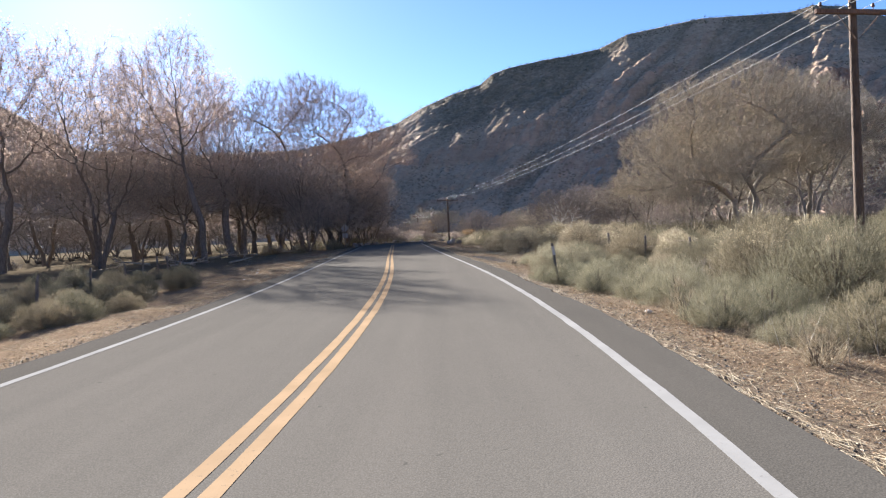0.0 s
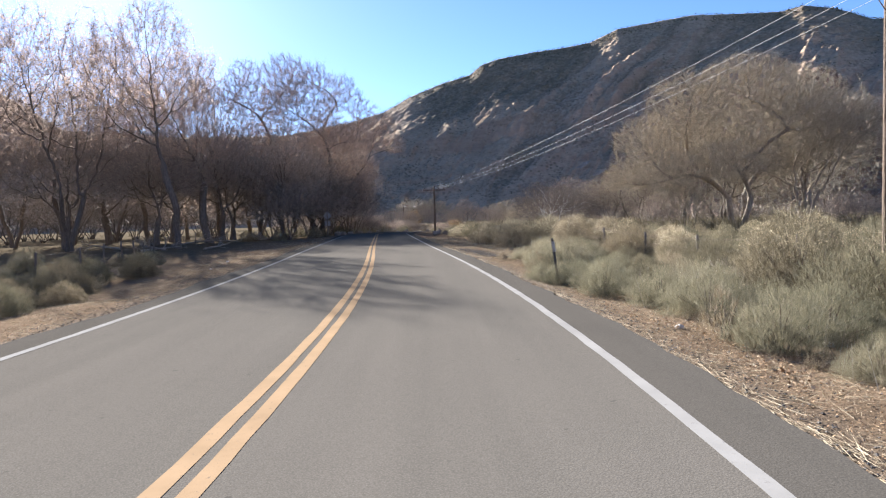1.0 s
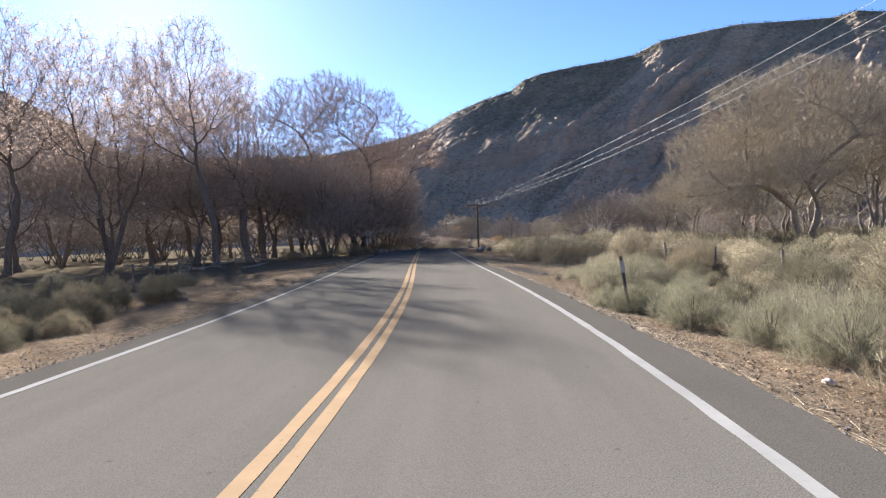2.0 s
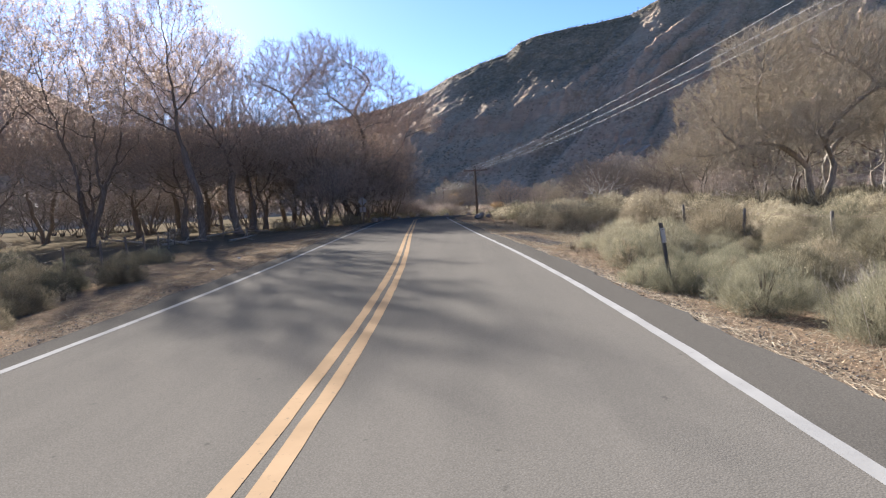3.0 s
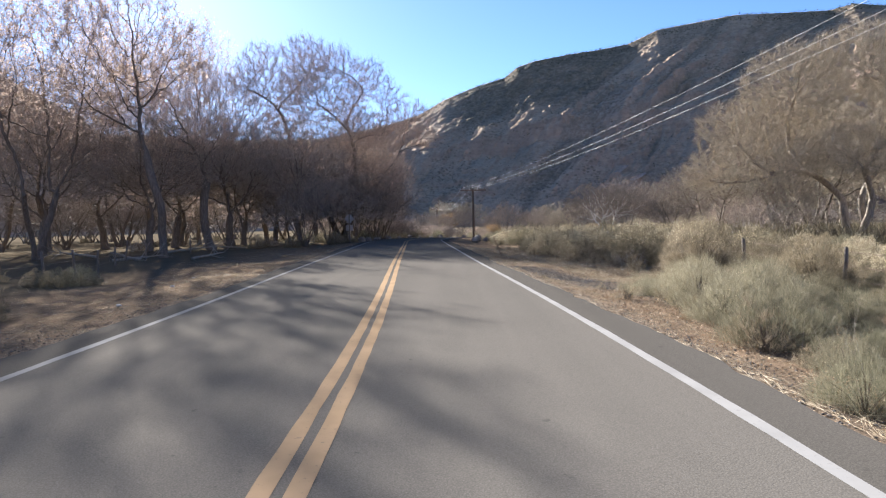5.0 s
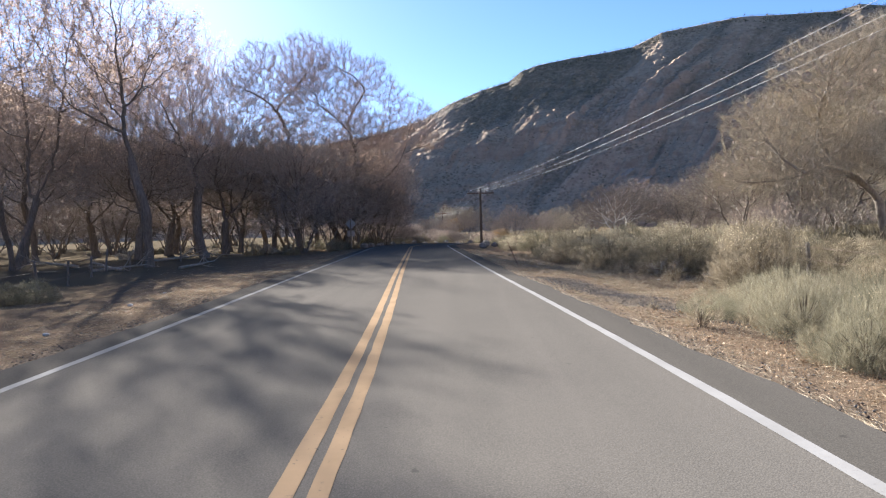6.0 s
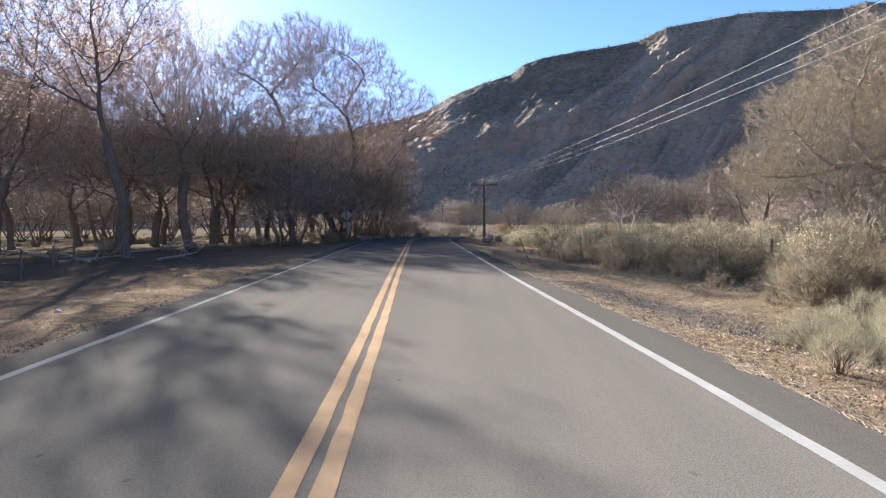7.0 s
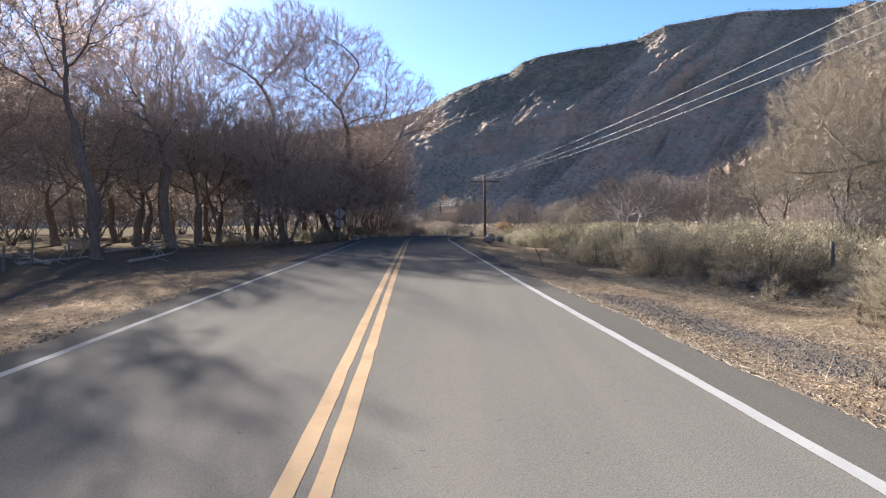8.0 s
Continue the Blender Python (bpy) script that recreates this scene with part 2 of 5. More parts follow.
M_LITTER = pieces("fallen_leaves", [(0.0, (0.19, 0.115, 0.060)), (0.4, (0.305, 0.195, 0.105)), (0.75, (0.41, 0.285, 0.165)), (1.0, (0.52, 0.41, 0.28))], 0.85, 0.2)
M_STONE = pieces("gravel_stones", [(0.0, (0.060, 0.054, 0.048)), (0.6, (0.118, 0.107, 0.094)), (1.0, (0.20, 0.18, 0.157))], 0.9, 0.2)
M_BOULDER = simple("dark_boulder_rock", (0.12, 0.105, 0.09), (0.22, 0.195, 0.168), 4, 0.95, 0.6)
M_PALE_STONE = simple("pale_stone", (0.36, 0.33, 0.29), (0.50, 0.465, 0.42), 9, 0.9, 0.5)
M_STEM = simple("brown_stems", (0.085, 0.065, 0.045), (0.15, 0.115, 0.08), 20, 0.9, 0.3)
M_POLE = bark_material("creosoted_wood", (0.075, 0.052, 0.036), (0.13, 0.092, 0.065), 7)
M_ARM = bark_material("weathered_red_wood", (0.125, 0.072, 0.047), (0.20, 0.122, 0.083), 9)
M_FENCE = bark_material("grey_fence_wood", (0.10, 0.082, 0.066), (0.19, 0.16, 0.135), 12)
M_WIRE = simple("weathered_wire", (0.40, 0.385, 0.36), (0.52, 0.50, 0.47), 30, 0.7, 0.1, 0.25)
M_RUST = simple("rusted_steel", (0.10, 0.06, 0.04), (0.17, 0.11, 0.075), 40, 0.8, 0.4)
M_DARK_STEEL = simple("dark_painted_steel", (0.055, 0.052, 0.047), (0.10, 0.094, 0.086), 40, 0.6, 0.2, 0.4)
M_REFLECTOR = simple("white_reflective_sheet", (0.27, 0.27, 0.265), (0.36, 0.36, 0.35), 60, 0.35, 0.05, 0.5)
M_SIGN_BACK = simple("dull_sign_metal", (0.19, 0.183, 0.172), (0.27, 0.26, 0.245), 8, 0.9, 0.05, 0.05)
M_PORCELAIN = simple("brown_glazed_porcelain", (0.10, 0.05, 0.03), (0.16, 0.08, 0.05), 40, 0.25, 0.02, 0.5)

# ---------------------------------------------------------------- helpers for meshes


def to_mesh(name, verts, faces, mat, smooth=False):
    """verts: n x 3; faces: one array, or a list of arrays, of rows with the same number of corners."""
    me = bpy.data.meshes.new(name)
    verts = np.asarray(verts, np.float32).reshape(-1, 3)
    groups = [np.asarray(f, np.int32) for f in (faces if isinstance(faces, list) else [faces]) if len(f)]
    loops = np.concatenate([g.ravel() for g in groups])
    sizes = np.concatenate([np.full(len(g), g.shape[1], np.int32) for g in groups])
    starts = np.concatenate([[0], np.cumsum(sizes)[:-1]]).astype(np.int32)
    me.vertices.add(len(verts))
    me.vertices.foreach_set("co", verts.ravel())
    me.loops.add(len(loops))
    me.loops.foreach_set("vertex_index", loops)
    me.polygons.add(len(sizes))
    me.polygons.foreach_set("loop_start", starts)
    me.polygons.foreach_set("loop_total", sizes)
    me.polygons.foreach_set("use_smooth", np.full(len(sizes), smooth, bool))
    me.update(calc_edges=True)
    me.validate()
    me.materials.append(mat)
    return me


def part(name, me, parent=None, label=""):
    ob = new(name, me)
    if parent is not None:
        ob.parent = parent
    if label:
        ob["label"] = label
    return ob


def bm_mesh(name, bm, mat, smooth=False):
    me = bpy.data.meshes.new(name)
    bm.normal_update()
    bm.to_mesh(me)
    bm.free()
    for p in me.polygons:
        p.use_smooth = smooth
    me.materials.append(mat)
    return me


def tubes(lines, radii, sides, cap=False):
    """lines: n x k x 3, radii: n x k. Tapered tubes along all lines at once."""
    lines, radii = np.asarray(lines, float), np.asarray(radii, float)
    n, k, _ = lines.shape
    tang = np.gradient(lines, axis=1)
    tang /= np.linalg.norm(tang, axis=2, keepdims=True) + 1e-9
    ref = np.where(np.abs(tang[..., 2:3]) > 0.9, np.array([1.0, 0, 0]), np.array([0, 0, 1.0]))
    u = np.cross(tang, ref)
    u /= np.linalg.norm(u, axis=2, keepdims=True) + 1e-9
    v = np.cross(tang, u)
    a = np.arange(sides) * 2 * np.pi / sides
    ring = u[:, :, None, :] * np.cos(a)[:, None] + v[:, :, None, :] * np.sin(a)[:, None]
    verts = (lines[:, :, None, :] + ring * radii[:, :, None, None]).reshape(-1, 3)
    base = (np.arange(n) * k * sides)[:, None, None] + (np.arange(k - 1) * sides)[None, :, None]
    j = np.arange(sides)[None, None, :]
    j2 = (j + 1) % sides
    faces = np.stack([base + j, base + j2, base + sides + j2, base + sides + j], -1).reshape(-1, 4)
    return verts, faces


def twig_spikes(lines, radii):
    """Three-sided twigs that end in a point."""
    a, b = lines[:, 0], lines[:, -1]
    n = len(a)
    t = (b - a) / (np.linalg.norm(b - a, axis=1, keepdims=True) + 1e-9)
    u = np.cross(t, np.where(np.abs(t[:, 2:3]) > 0.9, np.array([1.0, 0, 0]), np.array([0, 0, 1.0])))
    u /= np.linalg.norm(u, axis=1, keepdims=True) + 1e-9
    w = np.cross(t, u)
    r = radii[:, :1]
    verts = np.stack([a + u * r, a + (-0.5 * u + 0.87 * w) * r, a + (-0.5 * u - 0.87 * w) * r, b], 1).reshape(-1, 3)
    o = (np.arange(n) * 4)[:, None, None]
    return verts, (o + np.array([[0, 1, 3], [1, 2, 3], [2, 0, 3]])[None]).reshape(-1, 3)


def join(*sets):
    """Joins (verts, faces) pairs whose faces have the same number of corners."""
    vs, fs, at = [], [], 0
    for v, f in sets:
        vs.append(v)
        fs.append(np.asarray(f) + at)
        at += len(v)
    return np.concatenate(vs), np.concatenate(fs)


def unit(v):
    return v / (np.linalg.norm(v, axis=-1, keepdims=True) + 1e-9)


def spikes(base, direction, length, width, rng):
    """Fine pointed blades, one triangle each."""
    n = len(base)
    side = unit(np.cross(direction, rng.normal(size=(n, 3)))) * width[:, None]
    verts = np.stack([base - side, base + side, base + direction * length[:, None]], 1).reshape(-1, 3)
    return verts, (np.arange(n) * 3)[:, None] + np.array([[0, 1, 2]])


def flakes(centre, size, rng, flat=0.0):
    """Small bent leaves: two triangles' worth of quad each, turned at random; flat 1 lays them down."""
    n = len(centre)
    a = unit(rng.normal(size=(n, 3)) * np.array([1, 1, 1 - flat]))
    b = unit(np.cross(a, unit(rng.normal(size=(n, 3)) * np.array([1 - flat, 1 - flat, 1]) + np.array([0, 0, flat * 2]))))
    s = size[:, None]
    verts = np.stack([centre - a * s, centre - b * s * 0.6, centre + a * s, centre + b * s * 0.6], 1).reshape(-1, 3)
    faces = (np.arange(n) * 4)[:, None] + np.array([[0, 1, 2, 3]])
    return verts, faces


def lumps(centre, size, rng, squash=0.8):
    """Many small irregular eight-sided lumps, joined."""
    octa = np.array([[1, 0, 0], [0, 1, 0], [-1, 0, 0], [0, -1, 0], [0, 0, 1], [0, 0, -1]], float)
    tri = np.array([[0, 1, 4], [1, 2, 4], [2, 3, 4], [3, 0, 4], [1, 0, 5], [2, 1, 5], [3, 2, 5], [0, 3, 5]])
    n = len(centre)
    v = octa[None] * rng.uniform(0.6, 1.25, (n, 6, 1)) * np.array([1, 1, squash])
    t = rng.uniform(0, 6.3, n)
    c, s = np.cos(t)[:, None], np.sin(t)[:, None]
    v = np.stack([v[..., 0] * c - v[..., 1] * s, v[..., 0] * s + v[..., 1] * c, v[..., 2]], -1)
    v = v * np.asarray(size).reshape(n, 1, -1) + centre[:, None, :]
    f = (np.arange(n) * 6)[:, None, None] + tri[None]
    return v.reshape(-1, 3), f.reshape(-1, 3)

# ---------------------------------------------------------------- the road's line


def road_points():
    """The centre line as points 0.5 m apart: a gentle left bend, then a right-hand bend, then left again."""
    pts, heading = [], 0.0
    x, y, heading = -8.2, -80.0, radians(-4.0)
    step, at = 0.5, 0.0
    y_fit = np.arange(-4.0, 60.01, 0.5)
    k = np.minimum(y_fit, 44.0) / 40
    fit = -2.0136 + 3.0542 * k - 7.7509 * k ** 2 + 3.7034 * k ** 3 - 0.4251 * k ** 4
    slope = (3.0542 - 2 * 7.7509 * 1.1 + 3 * 3.7034 * 1.1 ** 2 - 4 * 0.4251 * 1.1 ** 3) / 40
    fit = fit + np.maximum(y_fit - 44.0, 0) * slope
    s0 = (fit[1] - fit[0]) / 0.5
    y_back = np.arange(-90.0, -4.0, 0.5)
    back = fit[0] + (y_back + 4.0) * s0 - 0.0012 * (y_back + 4.0) ** 2
    pts = list(zip(back, y_back)) + list(zip(fit, y_fit))
    x, y = pts[-1]
    heading = math.atan2(pts[-1][0] - pts[-2][0], pts[-1][1] - pts[-2][1])
    run = 0.0
    while run < 190:
        run += step
        turn = 0.0
        if 17 < run < 59:
            turn = 1 / 44.0
        elif 69 < run < 122:
            turn = -1 / 46.0
        heading += turn * step
        x, y = x + math.sin(heading) * step, y + math.cos(heading) * step
        pts.append((x, y))
    return np.array(pts)


ROAD = road_points()
ROAD_DIR = unit(np.gradient(ROAD, axis=0))
ROAD_RIGHT = np.stack([ROAD_DIR[:, 1], -ROAD_DIR[:, 0]], 1)
HALF, LANE = 4.30, 3.6
ROAD_Z = -0.9 * np.clip((ROAD[:, 1] - 92) / 25, 0, 1) ** 1.4


def beside_road(xy):
    """For points: the signed distance from the centre line (right: plus) and the road's height there."""
    xy = np.asarray(xy, float).reshape(-1, 2)
    off, z = np.empty(len(xy)), np.empty(len(xy))
    for a in range(0, len(xy), 4000):
        d = xy[a:a + 4000, None, :] - ROAD[None]
        k = (d ** 2).sum(2).argmin(1)
        r = np.arange(len(k))
        dist = np.sqrt((d[r, k] ** 2).sum(1))
        off[a:a + 4000] = dist * np.sign((d[r, k] * ROAD_RIGHT[k]).sum(1))
        z[a:a + 4000] = ROAD_Z[k]
    return off, z


def ripple(x, y, s):
    return np.sin(x * s + 1.3 * np.sin(y * s * 0.7)) * np.cos(y * s * 1.1 + 1.7 * np.sin(x * s * 0.6))


def ground_z(xy):
    xy = np.asarray(xy, float).reshape(-1, 2)
    off, z = beside_road(xy)
    d = np.abs(off)
    away = np.clip(d - HALF, 0, None)
    low = -0.05 - 0.10 * np.clip(away, 0, 4.2) * np.where(off > 0, 1.0, 0.7)
    x, y = xy[:, 0], xy[:, 1]
    uneven = 0.05 * ripple(x, y, 1.1) + 0.09 * ripple(x + 9, y - 4, 0.37) + 0.25 * ripple(x - 30, y, 0.05) * np.clip(away / 40, 0, 1)
    return np.where(d < HALF - 0.12, z - 0.12, z + low + uneven * np.clip(away / 1.5, 0, 1))


def gz(x, y):
    return float(ground_z([(x, y)])[0])


def graded(stops):
    """Coordinates from a list of (from, to, step)."""
    out = [np.arange(a, b, s) for a, b, s in stops]
    return np.concatenate(out + [np.array([stops[-1][1]])])


def pull_out(u, y):
    """How far inside the strip of gravel beside the road a place lies: 0 on its rim, 1 along its middle."""
    return np.minimum(1 - np.abs(u - 5.5 - (37.5 - y) * 0.15) / 1.15, (1 - np.abs(y - 31.5) / 7.5) * 4)


def build_ground():
    xs = graded([(-4000, -800, 400), (-800, -120, 60), (-120, -40, 5), (-40, -12, 1.2), (-12, 12, 0.3), (12, 40, 1.2), (40, 120, 5), (120, 800, 60), (800, 4000, 400)])
    ys = graded([(-4000, -800, 400), (-800, -120, 60), (-120, -20, 6), (-20, 60, 0.5), (60, 160, 1.6), (160, 400, 15), (400, 800, 60), (800, 4000, 400)])
    gx, gy = np.meshgrid(xs, ys)
    xy = np.stack([gx.ravel(), gy.ravel()], 1)
    z = ground_z(xy)
    i = np.arange(len(xs) * len(ys)).reshape(len(ys), len(xs))
    faces = np.stack([i[:-1, :-1], i[:-1, 1:], i[1:, 1:], i[1:, :-1]], -1).reshape(-1, 4)
    me = to_mesh("ground", np.column_stack([xy, z]), faces, M_GROUND, True)
    off, _ = beside_road(xy)
    d = np.abs(off)
    wobble = 1.2 * ripple(xy[:, 0], xy[:, 1], 0.5) + 0.6 * ripple(xy[:, 0] + 5, xy[:, 1], 1.3)
    litter = np.clip(1 - (d - 9 + wobble) / 5, 0, 1)
    patch = pull_out(off, xy[:, 1]) + 0.3 * ripple(xy[:, 0], xy[:, 1], 1.7)
    rim = np.clip(1 - np.abs(d - HALF - 0.2) / 0.5, 0, 1) * 0.6
    gravel = np.clip(np.maximum(patch * 1.6, rim), 0, 0.8)
    for name, values in (("litter", litter), ("gravel", gravel)):
        a = me.attributes.new(name, "FLOAT", "POINT")
        a.data.foreach_set("value", values.astype(np.float32))
    ob = new("ground", me)
    return tagged(ob, "dry valley floor of soil, leaf litter and pale grass", "ground", kind="structure")


def road_strip(offsets, lift, first, last):
    """A strip along the road between offsets from its centre line."""
    n = last - first
    rows = []
    for o, dz in offsets:
        p = ROAD[first:last] + ROAD_RIGHT[first:last] * np.reshape(o, (-1, 1))
        rows.append(np.column_stack([p, ROAD_Z[first:last] + lift + dz]))
    v = np.stack(rows, 1).reshape(-1, 3)
    k = len(offsets)
    i = np.arange(n * k).reshape(n, k)
    f = np.stack([i[:-1, :-1], i[:-1, 1:], i[1:, 1:], i[1:, :-1]], -1).reshape(-1, 4)
    return v, f


def build_road():
    n = len(ROAD)
    rng = np.random.default_rng(4)

    def ragged(side):
        s = np.cumsum(rng.normal(0, 0.03, n))
        s = s - np.convolve(np.pad(s, 20, mode="edge"), np.ones(41) / 41, "valid")
        return side * (HALF + s + rng.normal(0, 0.02, n))
    left, right = ragged(-1), ragged(1)
    v, f = road_strip([(left - 0.10, -0.16), (left, -0.005), (-LANE - 0.05, 0.0), (-0.6, 0.0), (0.6, 0.0), (LANE + 0.05, 0.0), (right, -0.005), (right + 0.10, -0.16)], 0.0, 0, n)
    me = to_mesh("road", v, f, M_ASPHALT)
    me.materials.append(M_SHOULDER)
    me.polygons.foreach_set("material_index", np.isin(np.arange(len(f)) % 7, (0, 1, 5, 6)).astype(np.int32))
    tagged(new("road", me), "worn grey asphalt two-lane country road", "road", kind="structure")
    for name, centre, width, mat, label in (
            ("centre_line", 0.162 - 0.113, 0.142, M_YELLOW, "worn yellow stripe of the double centre line"),
            ("centre_line", 0.162 + 0.113, 0.142, M_YELLOW, "worn yellow stripe of the double centre line"),
            ("edge_line", -LANE, 0.13, M_WHITE, "worn white painted road edge line"),
            ("edge_line", LANE, 0.13, M_WHITE, "worn white painted road edge line")):
        a = centre - width / 2 + rng.normal(0, 0.004, n)
        b = centre + width / 2 + rng.normal(0, 0.004, n)
        v, f = road_strip([(a, 0), (b, 0)], 0.004, 0, n)
        tagged(new(name, to_mesh(name, v, f, mat)), label, "road marking", kind="structure")


build_ground()
build_road()

# ---------------------------------------------------------------- mountains
RIDGE_AZ = [-180, -120, -75, -50, -40, -35.5, -33.4, -31, -28.5, -20, -12, -9, -6.5, -3.5, -1.2, 1.5, 4, 5.1, 6.5, 9.4, 11.4, 14.2, 16.5, 19.7, 22.3, 24.8, 28.7, 30.2, 32.3, 34.6, 40, 50, 75, 120, 180]
RIDGE_EL = [6, 8, 12, 14, 13, 11.7, 10.6, 9.3, 7.6, 7.3, 7.5, 8.05, 8.55, 9.4, 10.65, 11.65, 12.3, 13.1, 13.5, 13.87, 14.0, 14.3, 15.15, 15.4, 15.55, 15.3, 14.9, 15.1, 14.55, 13.4, 13, 12, 10, 8, 6]
RIDGE_R = 900.0


def mountain_height(az, r):
    el = np.interp(az, RIDGE_AZ, RIDGE_EL)
    top = RIDGE_R * np.tan(np.radians(el)) + 1.5
    foot = np.interp(az, [-180, -40, -28, -8, 5, 14, 22, 30, 45, 180], [420, 600, 605, 610, 605, 595, 585, 565, 480, 400])
    s = np.clip((r - foot) / (RIDGE_R - foot), 0, 1)
    # talus, a tall cliff, a bench, the upper slope and a low rim
    shape = np.interp(s, [0, 0.22, 0.42, 0.49, 0.62, 0.80, 0.90, 1.0], [0, 0.18, 0.36, 0.50, 0.61, 0.77, 0.90, 1.0])
    even = 0.9 * s + 0.1 * s * s
    cliffy = np.clip(1 - np.abs(az - 4.5) / 9, 0, 1) ** 0.6
    h = top * (even + (shape - even) * (0.25 + 0.75 * cliffy))
    # the great spur comes down slantwise with a broad flank towards the low sun; lesser ones beside it
    body, bare = s ** 0.7 * (1 - s) ** 1.15 * 2.6, np.zeros(s.shape)
    for foot_az, slant, wide_left, wide_right, tall in ((5.3, 17.5, 5.2, 2.0, 23), (18.5, 15.0, 2.6, 1.6, 22), (-7.5, 7.5, 2.8, 2.6, 8), (26.0, 9.0, 3.0, 2.0, 24), (-1.0, 5.0, 1.4, 1.2, 4), (33.0, 6.0, 3.0, 2.5, 24)):
        d = az - foot_az - slant * s
        d = np.where(d < 0, d / wide_left, d / wide_right)
        form = np.exp(-d * d * 0.7) * body * np.clip((s - 0.12) * 3, 0, 1)
        h = h + tall * form
        # the sunward side is coloured paler: scree plus painted sunlight
        flank = np.clip(form * 1.9 - 0.35, 0, 1) * np.where(d < 0.15, 1.0, 0.25) * np.clip((s - 0.25) * 4, 0, 1)
        bare = np.maximum(bare, flank * min(1, tall / 30 + 0.1))
    # scrub holds the upper slope beside the spur; in gullies it also paints in shade
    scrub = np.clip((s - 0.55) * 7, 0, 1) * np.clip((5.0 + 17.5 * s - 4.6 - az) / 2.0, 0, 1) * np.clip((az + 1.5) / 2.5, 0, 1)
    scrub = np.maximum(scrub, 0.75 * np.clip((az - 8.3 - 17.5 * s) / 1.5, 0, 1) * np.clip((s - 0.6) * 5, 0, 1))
    x, y = np.sin(np.radians(az)) * r, np.cos(np.radians(az)) * r
    out = np.empty(h.shape)
    for idx in np.ndindex(h.shape):
        k = s[idx]
        if k <= 0:
            out[idx] = h[idx]
            continue
        p = Vector((x[idx] / 120, y[idx] / 120, 0.3))
        # gullies that run down the slope, then broken rock
        warp = noise.noise(p * 0.9)
        lane = az[idx] - 13 * k
        gully = 0.40 - abs(noise.noise(Vector((lane * 0.40 + warp * 1.2, k * 1.5, 2.3)))) * 1.5 + 0.55 * (0.4 - abs(noise.noise(Vector((lane * 1.0 + warp * 1.7, k * 3.2, 5.1)))) * 1.5) + 0.25 * (0.4 - abs(noise.noise(Vector((lane * 2.6 + warp * 2.2, k * 6.5, 8.4)))) * 1.5)
        rough = (0.35 + 0.65 * min(1, k * 1.7)) * gully * 8.5 * min(1, (1 - k) * 2.2) + (noise.ridged_multi_fractal(p * 2.1, 0.9, 2.1, 5, 1.0, 2.0) - 1.3) * 2.2 + noise.noise(p * 16) * 1.9 + noise.noise(p * 37) * 1.0
        # the dark tone deepens in hollows: shade put into the colour
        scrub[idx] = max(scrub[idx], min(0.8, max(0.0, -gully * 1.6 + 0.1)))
        z = h[idx] + rough * min(1, k * 6) * min(1, (1 - k) * 7 + 0.06)
        # beds of harder rock that stand out as broken cliffs
        bed = h[idx] / 17 + 0.4 * rough / 17 + 0.8 * noise.noise(p * 1.7) + 0.35 * noise.noise(p * 5)
        part_of = bed - math.floor(bed)
        ledge = min(1, max(0, (part_of - 0.40) / 0.20)) - part_of
        out[idx] = z + ledge * 4 * min(1, max(0, 0.35 + 1.7 * noise.noise(p * 1.3 + Vector((7, 3, 1))))) * min(1, k * 5) * min(1, (1 - k) * 5)
    # nothing on the slope stands above the crest
    out = np.minimum(out, r * np.tan(np.radians(el * (1 - 0.05 * (1 - s)))))
    past = np.clip((r - RIDGE_R) / 500, 0, 1)
    return np.where(r > RIDGE_R, out * (1 - 0.55 * past), out) - np.where(s <= 0, 6.0, 0.0), bare, scrub


def build_mountain(name, azs, rs, label):
    a, r = np.meshgrid(azs, rs)
    h, bare, scrub = mountain_height(a, r)
    v = np.stack([np.sin(np.radians(a)) * r, np.cos(np.radians(a)) * r, h], -1).reshape(-1, 3)
    i = np.arange(len(azs) * len(rs)).reshape(len(rs), len(azs))
    f = np.stack([i[:-1, :-1], i[:-1, 1:], i[1:, 1:], i[1:, :-1]], -1).reshape(-1, 4)
    me = to_mesh(name, v, f, M_MOUNTAIN, True)
    for key, values in (("sunlit_scree", bare), ("scrub", scrub)):
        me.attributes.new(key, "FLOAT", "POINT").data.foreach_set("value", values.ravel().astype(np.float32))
    tagged(new(name, me), label, "mountain", kind="structure")
    return v


rs_fine = np.concatenate([np.arange(390, 560, 10.0), np.arange(560, 902, 2.0), np.arange(930, 1450, 60.0)])
MOUNTAIN_V = build_mountain("mountain_east", np.concatenate([np.arange(-12.0, 37.01, 0.115), np.arange(38, 80, 1.5)]), rs_fine, "steep dark rocky mountainside with scattered juniper in shade")
build_mountain("mountain_west", np.concatenate([np.arange(-80, -42, 1.5), np.arange(-42, -11.9, 0.3)]), np.concatenate([np.arange(400, 902, 8.0), np.arange(930, 1450, 60.0)]), "hazy dark mountain ridge behind bare trees")
build_mountain("mountain_south_1", np.arange(78.5, 180.1, 3.5), np.arange(300, 1450, 50.0), "rocky hills closing the valley")
build_mountain("mountain_south_2", np.arange(-180, -77, 3.5), np.arange(300, 1450, 50.0), "rocky hills closing the valley")


